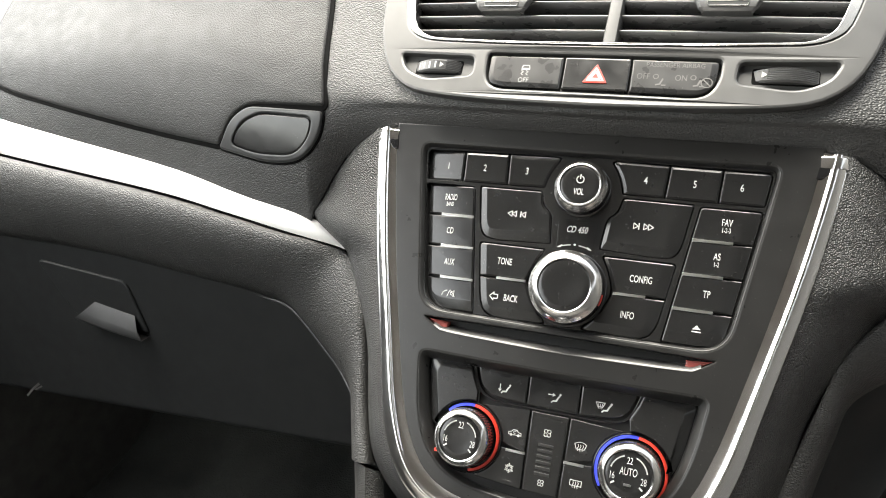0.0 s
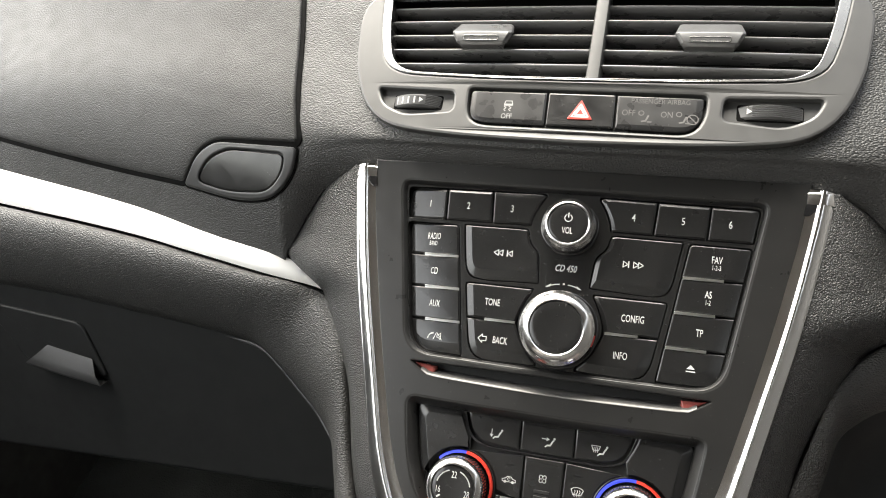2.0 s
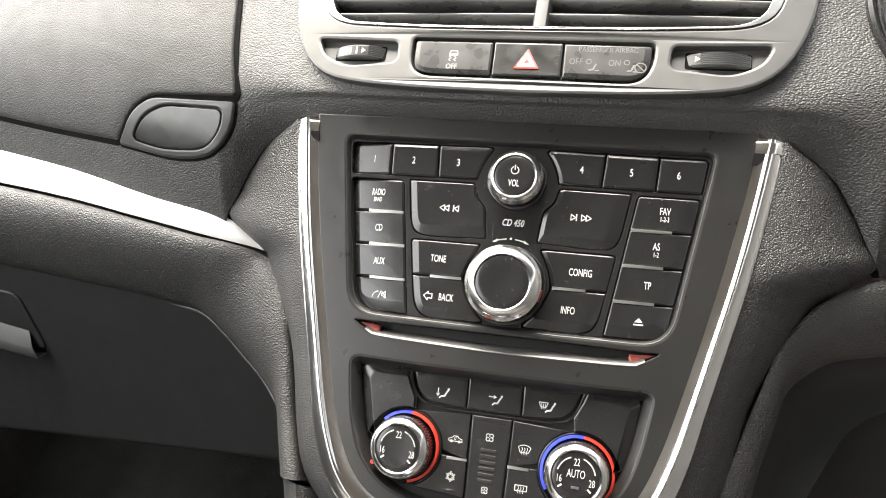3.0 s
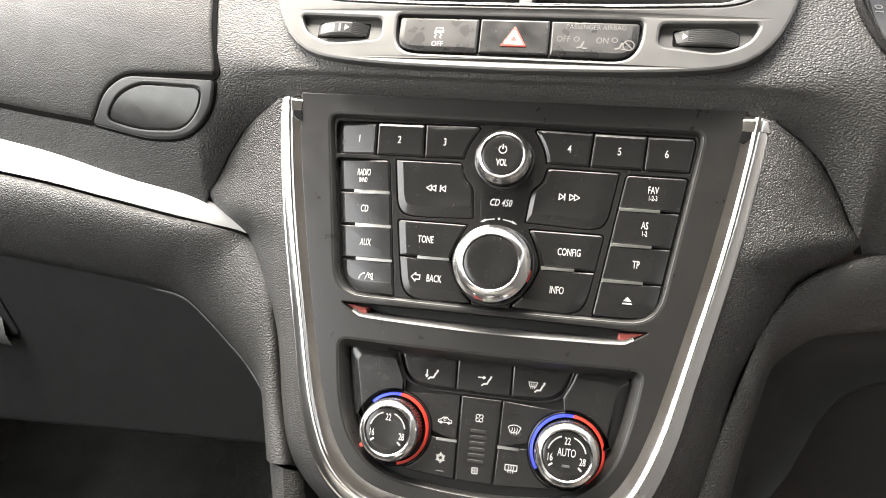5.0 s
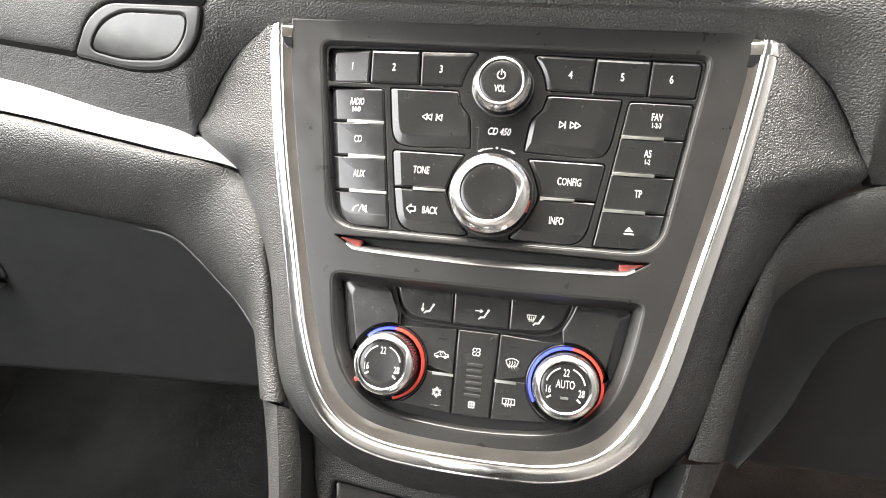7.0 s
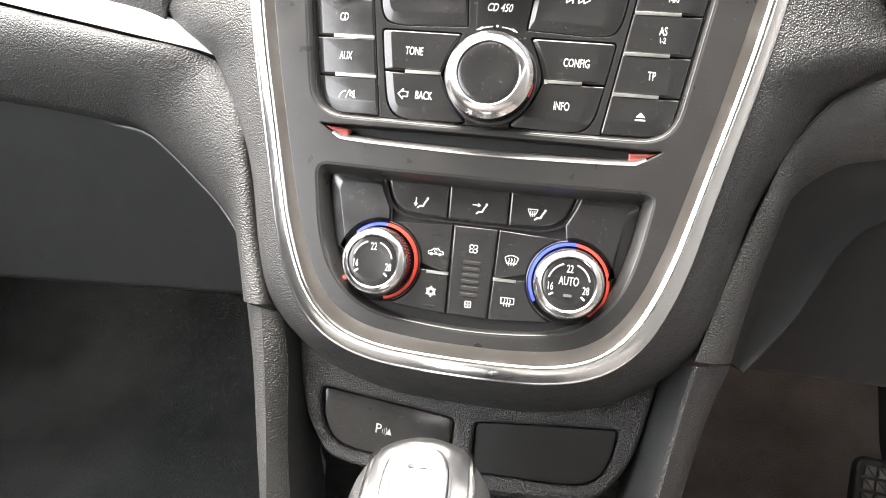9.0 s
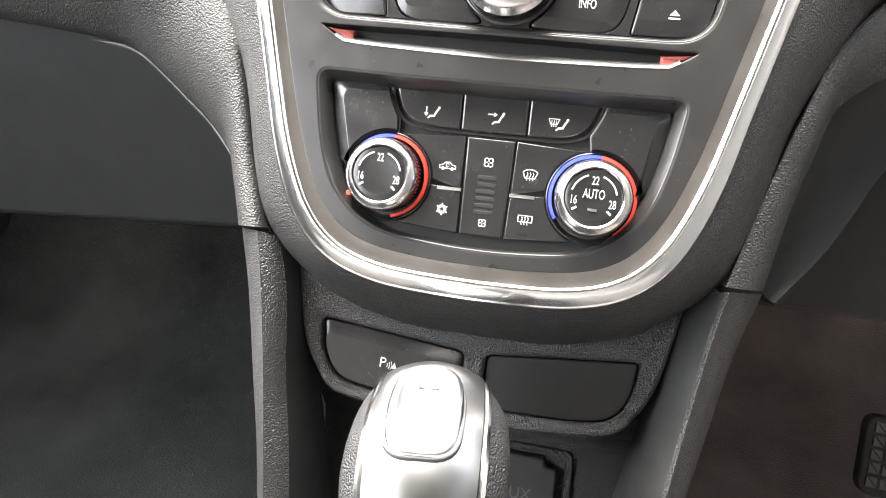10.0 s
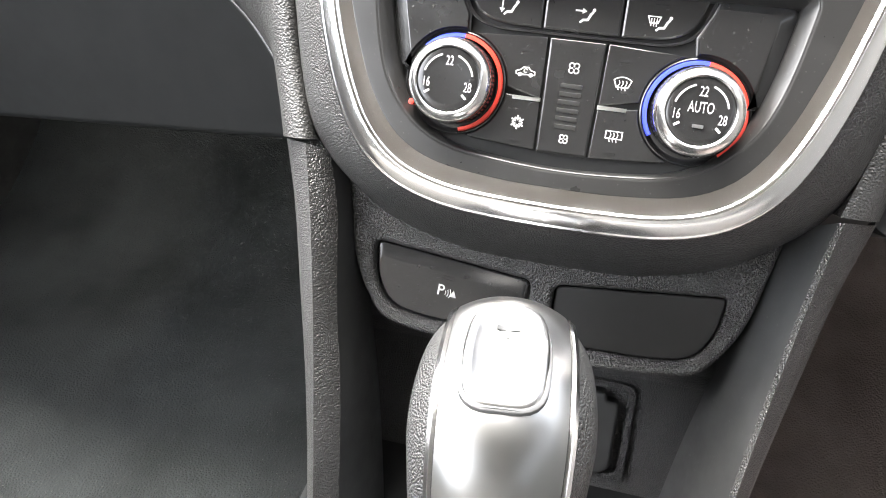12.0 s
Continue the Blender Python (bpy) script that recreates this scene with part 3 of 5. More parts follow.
stroke(bm, [(-531, -155.5), (-520, -145.5), (-510, -138)], 2.2, -2.9)
stroke(bm, [(-517, -146), (-506, -139.5)], 1.4, -2.86)
part("glint", bm, FADED, glovebox, "pale glint painted on the door", m=gm)
lower = single("lower_panel", plate(bmesh.new(), rounded([(118, 26, 20), (775, 26, 20), (775, -150, 20), (118, -116, 20)], 6, 5), -38, -12, 5, 4), TRIM,
               "smooth dark lower panel above the pedals", "trim panel", kind="structure",
               m=gm_flat @ Matrix.Translation((0.205, 0, 0)) @ Matrix.Rotation(radians(4.3), 4, "Y") @ Matrix.Translation((-0.205, 0, 0)))


# ---------------------------------------------------------------- centre stack fascia and chrome surround
half = [(112.3, 72), (110, 50), (104.5, 22), (99, -4), (92.5, -32), (82.7, -70), (79, -82), (73.5, -97), (66, -110), (57, -119), (43, -125), (20, -127.8), (0, -128.2)]
side = spline(half, 60)
fascia_line = [(-x, y) for x, y in side] + [(x, y) for x, y in reversed(side[:-1])]
fascia_line = inset(ccw(fascia_line), -2.0)
recess = rounded([(-97, 63.4, 7), (97, 63.4, 7), (80.6, -33.4, 15), (0, -34.2, 30), (-80.6, -33.4, 15)], 6, 7)
climate_line = rounded([(-76, -55, 6), (-40, -55.6, 20), (40, -55.6, 20), (76, -55, 6), (71.5, -85, 40), (64, -105, 18), (46, -120.5, 18), (0, -124.8, 40), (-46, -120.5, 18), (-64, -105, 18), (-71.5, -85, 40)], 6, 6)
slot = rounded([(-76.5, -36.9, 1.0), (0, -36.3, 40), (76.5, -36.9, 1.0), (66.5, -43.2, 4), (0, -44.6, 40), (-66.5, -43.2, 4)], 2, 5)
centre = thing("centre_fascia", "satin black centre stack panel with disc slot, inside the chrome surround", "fascia panel", (0, -30, 0))
part("panel", holed(bmesh.new(), fascia_line, [recess, slot, climate_line], -10, 1.6, 0.8), FASCIA, centre)
part("slot_floor", plate(bmesh.new(), inset(slot, -1.5), -14, -7, 0.2, 1), DARK, centre, "black disc slot")
# fascia bevel below the slot; its lighter grey stands in for a reflection
low = spline([(-70, -41.0), (-65.5, -43.2), (-40, -44.3), (0, -45.0), (40, -44.3), (65.5, -43.2), (70, -41.0)], 32)
bm = bmesh.new()
loft(bm, [[(x * 0.985, y + 3.6, -6.5) for x, y in low], [(x * 0.99, y + 3.0, -3.0) for x, y in low], [(x, y + 1.0, 0.6) for x, y in low], [(x, y + 0.2, 1.6) for x, y in low], [(x, y - 0.5, 1.85) for x, y in low], [(x, y - 1.1, 1.3) for x, y in low]])
part("slot_lip", bm, LIP, centre, "lower lip of the disc slot, its reflection put into the grey", 60)
for s in (-1, 1):
    tab = [(s * 75.2, -37.4), (s * 62.6, -38.2), (s * 62.6, -42.6), (s * 67.2, -42.2)]
    part("slot_lens", plate(bmesh.new(), ccw(tab), -5, -0.6, 1.4, 3), REDGLOW, centre, "translucent red slot end")

mid = [(119.2, 70.5), (116.3, 50), (111, 20), (105.5, -6), (98.7, -34), (90.3, -68), (86, -84), (80, -100.5), (73, -114), (64, -124), (53, -130.5), (38, -134.4), (20, -135.8), (0, -136.2)]
run = spline(mid, 84)
run = run + [(-x, y) for x, y in reversed(run[:-1])]
prof = [(-6.7, -6), (-6.7, 0.9), (-6.4, 1.35), (-5.8, 1.5), (-4.6, 1.67), (-3.4, 1.85), (-2.3, 2.05), (-1.2, 2.25), (-0.7, 2.5), (-0.3, 3.05), (0.1, 3.55), (0.6, 3.75), (1.2, 3.7), (2.6, 3.2), (4.4, 2.3), (5.6, 1.5), (5.9, 1.3), (6.3, 1.3), (6.7, 0.9), (6.9, -6)]
bm = bmesh.new()
rows = [[] for _ in prof]
for i, (x, y) in enumerate(run):
    a, b = Vector(run[max(i - 1, 0)]), Vector(run[min(i + 1, len(run) - 1)])
    t = (b - a).normalized()
    n = Vector((-t.y, t.x))          # outwards on a run that goes down on the right and up on the left
    out = n if n.dot(Vector((x, y + 30))) > 0 else -n
    wide = 1.0 + 0.2 * min(1.0, max(0.0, (-y - 60) / 60))
    hollow = min(1.0, max(0.0, (-y - 105) / 25))
    for k, (o, z) in enumerate(prof):
        if -6 < o < 0:
            z += hollow * (1.75 + 1.95 * ((o + 6.4) / 6.6) ** 2.2 - 0.35 - z)
        rows[k].append((x + out.x * o * wide, y + out.y * o * wide, z))
loft(bm, rows)
chrome = thing("chrome_trim", "polished chrome U-shaped trim round the centre stack, lightly scratched", "chrome trim", (0, -130, 2))
part("band", bm, CHROME, chrome, "", 50)
for s in (-1, 1):
    part("end_notch", plate(bmesh.new(), rounded([(s * 112.4, 63.6, 0.4), (s * 117.4, 63.6, 1.6), (s * 117.0, 60.6, 0.8), (s * 114.0, 57.6, 0.8), (s * 111.4, 57.8, 0.4)], 0.5, 4), 0, 2.45, 0.25, 2), GLOSS, chrome, "dark notch below the end of the band")
    tip = [(119.2 + o, z if o > -6.6 else -2 if z < 0 else z) for o, z in prof[:-1]] + [(126.1, -2)]
    tip = [(x, max(z, 2.3 + (x - 114) * 0.15) if 112.7 < x < 119.2 else z) for x, z in tip]
    bm = loft(bmesh.new(), [[(s * x, y, z + dz if z > 0 else z) for x, z in tip] for y, dz in ((63.4, 0.0), (68.6, 0.0), (69.4, -0.2), (69.8, -0.8))] + [[(s * x, 70.0, -2) for x, z in tip]])
    part("end_cap", bm, RING, chrome, "plain chrome end of the band", 50)

# ---------------------------------------------------------------- radio
radio = thing("car_radio", "black car radio with two round knobs and white button legends", "car radio", (0, 10, -4))
groups = [[(-92.5, 59.4, 3), (-13.3, 60.2, 4), (-17.5, 54.5, 4), (-20.4, 47.5, 4), (-21.2, 42.8, 0.8), (-90.2, 42.3, 1)],
          [(-90.0, 39.3, 2), (-60.8, 39.3, 2), (-49.9, -31.0, 1), (-78.6, -31.0, 11)],
          [(-57.2, 40, 1), (-22, 40.2, 1.5), (-20.3, 32.5, 3), (-15, 28, 3), (-13.4, 12, 1), (-45, 10.7, 6), (-53, 13, 8)],
          [(-52.3, 8.3, 2), (-15.6, 8.3, 1.5), (-20, 0, 5), (-23, -10.2, 4), (-19.5, -19, 5), (-9.2, -31.2, 3.5), (-38, -32.0, 6), (-46, -28, 8)]]
wells = []
for g in groups:
    for s in (-1, 1):
        c = [(-s * p[0], p[1], p[2]) for p in g]
        area = sum(p[0] * q[1] - q[0] * p[1] for p, q in zip(c, c[1:] + c[:1]))
        c = c if area > 0 else c[::-1]
        wells.append(rounded([(x, y, q[2] + 0.6) for (x, y), q in zip(drawn_in(c, -0.6), c)], 1, 5))
part("faceplate", holed(bmesh.new(), inset(recess, 2.0), wells, -6, -0.9, 0.1), BUTTON, radio, "dark plate between the buttons")
part("button_well", plate(bmesh.new(), inset(recess, -0.6), -12, -5, 0.3, 1), DARK, radio, "black gap behind the buttons")


def slope(outline, rows, steep=0.0):
    """A sloped rim round an opening: rows of (inset, height); steep is the share by which its lower side is drawn upright."""
    bm = bmesh.new()
    edge = ccw(outline)
    y0, y1 = min(p[1] for p in edge), max(p[1] for p in edge)
    rings = []
    for d, z in rows:
        pts = []
        for p, q in zip(edge, inset(edge, d)):
            k = steep * max(0.0, 1 - (p[1] - y0) / (y1 - y0) * 3) if d > 0.6 else 0.0
            pts.append((q[0] + (p[0] - q[0]) * k, q[1] + (p[1] - q[1]) * k))
        rings.append(ring(bm, pts, z))
    for p, q in zip(rings, rings[1:]):
        bridge(bm, p, q)
    return bm


part("recess_rim", slope(recess, ((-0.5, -4), (-0.5, 0.6), (-0.2, 1.3), (0.2, 1.35), (0.6, 1.0), (2.2, -2.0), (2.6, -3.2), (2.6, -7))), FASCIA, radio, "sloped rim of the radio recess", 50)


def col_x(y, x0, k):
    return x0 + (39.5 - y) * k


def lean(x, y):
    """The left-hand buttons fall away a little to their outer side."""
    return 0.15 * min(0.0, x + 68 - 0.155 * (39.5 - min(y, 39.5)))


def button(root, name, pts, z1=0.0, dish=0.0, wide=None, lift=None):
    fall = 0.0 if not wide else 0.55 if max(wide) < 3 else 1.1
    return part(name, key(bmesh.new(), pts, -6.5, z1, 0.6, 0.8, lift, wide or (0, 0, 0, 0), fall, dish), BUTTON, root)


def legend(root, text, size, x, y, squeeze=0.78, z=0.12, shear=0.0, mat=None, lift=None):
    return words("legend", text, size * 1.06, x, y, z, root, mat or PRINT, squeeze * 0.75, shear, lift, "", 0.0, 0.035)


def mir(pts, s):
    return pts if s < 0 else [(-p[0], *p[1:]) for p in reversed(pts)]


presets = {}
for s, names in ((-1, "123"), (1, "654")):
    shapes = [[(-92.5, 59.3, 3), (-69.9, 59.3, 0.4), (-69.0, 42.3, 0.4), (-90.2, 42.3, 1)],
              [(-69.1, 59.4, 0.4), (-43.9, 59.7, 0.4), (-42.8, 42.5, 0.4), (-68.2, 42.3, 0.4)],
              [(-43.1, 59.7, 0.4), (-13.3, 60.2, 4), (-17.5, 54.5, 4), (-20.4, 47.5, 4), (-21.2, 42.8, 0.8), (-42.0, 42.5, 0.4)]]
    for c, pts, x in zip(names, shapes, (-79, -56.5, -32)):
        presets[c] = button(radio, "preset_button", mir(pts, s), wide={"1": (2.2, 0, 0, 0.5), "3": (0, 0, 0, 1.6), "4": (1.5, 0, 0, 0.6), "6": (0, 2.0, 0, 0.5)}.get(c, (0, 0, 0, 0.8)), lift=lean if c == "1" else None)
        legend(presets[c], c, 5.2, -s * x, 50.8, 0.95, lift=lean if c == "1" else None)
cuts = [39.5, 21.9, 4.1, -13.7, -31.2]
left_names = (("RADIO", "BAND"), ("CD",), ("AUX",), ())
right_names = (("FAV", "1-2-3"), ("AS", "1-2"), ("TP",), ())
for s, rowset in ((-1, left_names), (1, right_names)):
    for k, texts in enumerate(rowset):
        y0, y1 = cuts[k] - 0.25, cuts[k + 1] + 0.25
        last = 11 if k == 3 else 0.5
        first = 2 if k == 0 else 0.5
        pts = [(col_x(y0, -90, 0.162), y0, first), (col_x(y0, -60.8, 0.155), y0, first), (col_x(y1, -60.8, 0.155), y1, 1 if k == 3 else 0.5), (col_x(y1, -90, 0.162), y1, last)]
        low_w = 5.0 if k == 3 else 0
        bt = button(radio, "side_button", mir(pts, s), wide=(2.6, 0, low_w, 0) if s < 0 else (0, 6.0, low_w, 0), lift=lean if s < 0 else None)
        lf = lean if s < 0 else None
        cy = (y0 + y1) / 2
        cx = s * abs(col_x((y0 + y1) / 2, -75.3, 0.155))
        if len(texts) == 2:
            legend(bt, texts[0], 4.8, cx, cy + 1.6, 0.66 if s < 0 else 0.78, lift=lf)
            legend(bt, texts[1], 3.3, cx, cy - 2.4, 0.66 if s < 0 else 0.8, lift=lf)
        elif texts:
            legend(bt, texts[0], 4.9, cx, cy, lift=lf)
        elif s > 0:
            bm = fill(bmesh.new(), [(cx - 2.5, cy - 0.5), (cx + 2.5, cy - 0.5), (cx, cy + 2.2)], 0.12)
            stroke(bm, [(cx - 2.5, cy - 1.9), (cx + 2.5, cy - 1.9)], 0.8, 0.12)
            part("legend", small(bm, 0.8), PRINT, bt)
        else:
            bm = stroke(bmesh.new(), spline([(cx - 5.2, cy - 1.8), (cx - 4.4, cy + 0.2), (cx - 2.8, cy + 1.5), (cx - 1.4, cy + 1.8)], 8), 0.8, 0.12, lean)
            stroke(bm, [(cx - 0.9, cy - 2.2), (cx + 0.9, cy + 2.2)], 0.5, 0.12, lean)
            stroke(bm, [(cx + 1.6, cy - 0.8), (cx + 1.6, cy + 0.8), (cx + 2.6, cy + 0.8), (cx + 4.2, cy + 2.2), (cx + 4.2, cy - 2.2), (cx + 2.6, cy - 0.8), (cx + 1.6, cy - 0.8)], 0.45, 0.12, lean)
            stroke(bm, [(cx + 1.4, cy + 2.2), (cx + 5.2, cy - 2.2)], 0.45, 0.12, lean)
            part("legend", small(bm, 0.8), PRINT, bt)
        if k < 3:
            x0, x1 = col_x(cuts[k + 1], -80.5, 0.155), col_x(cuts[k + 1], -61.2, 0.155)
            part("light_bar", bar(bmesh.new(), (-s * x0, cuts[k + 1]), (-s * x1, cuts[k + 1]), 1.5, 0.7, -0.4 if s > 0 else -0.9), SATIN, bt, "slim silver bar")
for s in (-1, 1):
    seek = button(radio, "seek_button", mir([(-57.2, 40, 1), (-22, 40.2, 1.5), (-20.3, 32.5, 3), (-15, 28, 3), (-13.4, 12, 1), (-45, 10.7, 6), (-53, 13, 8)], s), dish=0.3, wide=(3.0, 0, 5.0, 0) if s < 0 else (1.6, 7.0, 3.6, 0))
    bm = bmesh.new()
    for k in (0, 1):
        x = s * (35.8 + 2.9 * k)
        tri = [(x - s * 1.6, 28), (x + s * 1.4, 26.1), (x - s * 1.6, 24.2)]
        stroke(bm, tri + tri[:1], 0.55, -0.12)
    x = s * 29.5
    tri = [(x - s * 1.6, 28), (x + s * 1.2, 26.1), (x - s * 1.6, 24.2)]
    stroke(bm, tri + tri[:1], 0.55, -0.12)
    stroke(bm, [(x + s * 1.7, 28), (x + s * 1.7, 24.2)], 0.7, -0.12)
    part("legend", small(bm, 0.82), PRINT, seek)
    up = button(radio, "menu_button", mir([(-52.3, 8.3, 2), (-15.6, 8.3, 1.5), (-20, 0, 5), (-23, -9.9, 0.5), (-49.4, -9.9, 0.5)], s), wide=(3.2, 0, 0, 0) if s < 0 else (1.4, 5.5, 0, 0))
    dn = button(radio, "menu_button", mir([(-49.3, -10.6, 0.5), (-23, -10.6, 0.5), (-19.5, -19, 5), (-9.2, -31.2, 3.5), (-38, -32.0, 6), (-46, -28, 8)], s), wide=(3.2, 0, 4.5, 0) if s < 0 else (0, 5.5, 4.0, 0))
    part("light_bar", bar(bmesh.new(), (s * 39.5, -10.3), (s * 23.2, -10.3), 1.4, 0.7, -0.4), SATIN, up, "slim silver bar")
    legend(up, "TONE" if s < 0 else "CONFIG", 4.9, s * 36.3, -0.9 if s < 0 else -1.5)
    legend(dn, "BACK" if s < 0 else "INFO", 4.9, -29.8 if s < 0 else 31.9, -20.6)
    if s < 0:
        bm = bmesh.new()
        stroke(bm, [(-41.6, -20.6), (-39.4, -18.4), (-39.4, -19.5), (-37.2, -19.5), (-37.2, -21.7), (-39.4, -21.7), (-39.4, -22.8), (-41.6, -20.6)], 0.5, 0.12)
        part("legend", bm, PRINT, dn)
strip = part("name_plate", plate(bmesh.new(), rounded([(-10.5, 26, 2), (10.5, 26, 2), (9.5, 9, 2), (-9.5, 9, 2)], 2, 4), -4, -0.7, 0.1, 2), BUTTON, radio)
words("model_legend", "CD 450", 5.0, 0.0, 21, -0.55, strip, PRINT, 0.7, 0.25, None, "white italic lettering", 0.0, 0.09)
bm = stroke(bmesh.new(), arc(0, -9.5, 22, 112, 96, 8), 0.5, -0.55)
stroke(bm, arc(0, -9.5, 22, 84, 68, 8), 0.5, -0.55)
fill(bm, arc(0, 12.7, 0.6, 0, 330, 8), -0.55)
for s in (-1, 1):
    fill(bm, ccw([(s * 9.4, 10.4), (s * 6.6, 12.4), (s * 7.2, 10.6)]), -0.54)
part("turn_arrow", bm, PRINT, strip)


def knob(root, name, cx, cy, r, z, lip, base_r, base_z, face=BUTTON, cone=1.12, ring_mat=RING):
    """A chrome-ringed knob: skirt, bright ring and a flat dark face."""
    kb = part(name, lathe(bmesh.new(), [(base_r, base_z), (base_r, base_z + 1.6), (base_r - 0.8, base_z + 2.2), (r * cone, base_z + 2.2), (r * cone * 0.985, z - 4.8)], cx, cy), GLOSS, root, "gloss black skirt")
    part("chrome_ring", lathe(bmesh.new(), [(r * cone * 0.98, z - 5.2), (r * cone, z - 4.2), (r * 1.05, z - 2.7), (r, z - 1.7), (r * 0.95, z - 1.0), (lip + 1.2, z - 0.25), (lip + 0.6, z), (lip + 0.1, z - 0.4), (lip - 0.1, z - 2)], cx, cy),
         ring_mat, kb, "polished chrome ring")
    part("knob_face", lathe(bmesh.new(), [(lip, z - 2.2), (lip - 0.15, z - 0.9), (lip - 0.8, z - 0.5), (lip * 0.7, z - 0.75), (lip * 0.35, z - 0.9), (0, z - 0.95)], cx, cy), face, kb, "flat black face")
    return kb


vol = knob(radio, "volume_knob", -0.2, 43.0, 12.6, 10.5, 10.4, 15.2, -1.6)
legend(vol, "VOL", 4.6, -0.2, 39.2, z=10.1)
bm = stroke(bmesh.new(), arc(-0.2, 45.8, 1.9, 120, 420, 14), 0.5, 10.05)
stroke(bm, [(-0.2, 46.2), (-0.2, 48.4)], 0.55, 10.05)
part("legend", bm, PRINT, vol)
dial = knob(radio, "menu_dial", -0.2, -11.2, 17.0, 13.0, 13.4, 20.5, -1.6)
part("red_marker", lathe(bmesh.new(), [(18.9, 2.0), (19.2, 2.4), (19.25, 4.2), (18.9, 4.6)], -0.2, -11.2, 8, -22, -4), RED, dial, "small red marker")

# ---------------------------------------------------------------- climate control panel
CZ = -4.6
climate = thing("climate_panel", "black climate control panel with two chrome temperature knobs", "climate control", (0, -90, -6))
part("backing", plate(bmesh.new(), inset(climate_line, -0.6), -16, -7.0, 0.3, 1), DARK, climate)
part("recess_rim", slope(climate_line, ((-0.5, -4), (-0.5, 0.6), (-0.2, 1.3), (0.2, 1.35), (0.6, 1.0), (3.8, -3.6), (4.3, -5.0), (4.3, -11)), 0.75), FASCIA, climate, "sloped rim of the recess", 50)


def cbutton(name, pts):
    return part(name, key(bmesh.new(), pts, -11, CZ, 0.5, 0.6, None, (0, 0, 0, 1.6), 0.25), BUTTON, climate)


KL, KR, KY, KRAD = -42.2, 43.6, -97.0, 17.8
air = []
for k, pts in enumerate(([(-42.5, -58.5, 2), (-14.2, -58.9, 0.4), (-13.8, -74.4, 0.4), (-30, -74.0, 6), (-39, -70, 8)],
                         [(-13.6, -58.9, 0.4), (13.6, -58.9, 0.4), (13.8, -74.4, 0.4), (-13.2, -74.4, 0.4)],
                         [(42.5, -58.5, 2), (14.2, -58.9, 0.4), (14.4, -74.4, 0.4), (30, -74.0, 6), (39, -70, 8)])):
    air.append(cbutton("airflow_button", pts))
for s in (-1, 1):
    kx = KL if s < 0 else KR
    pts = [(s * 71.5, -58.0), (s * 45.4, -58.0), (s * 43.4, -64), (s * 39.4, -72.0)] + arc(kx, KY, KRAD + 1.1, 80 if s < 0 else 100, 172 if s < 0 else 8, 12) + [(s * (63.6 if s < 0 else 65.4), -92.6)]
    pts = [(p[0], p[1], 6.0 if k == 0 else 2.0 if k == 1 else 0.15) for k, p in enumerate(pts)]
    part("blank_cap", key(bmesh.new(), pts, -11, -2.4, 0.7, 0.2, None, (4.2, 0, 0, 3.4) if s < 0 else (0, 4.2, 0, 3.4), 2.3), BUTTON, climate)
    part("knob_well", lathe(bmesh.new(), [(KRAD + 1.1, -5.2), (KRAD + 0.9, -4.3), (KRAD + 0.5, -4.1), (KRAD + 0.1, -4.4), (KRAD - 1.0, -8)], kx, KY), BUTTON, climate, "raised collar round the knob")
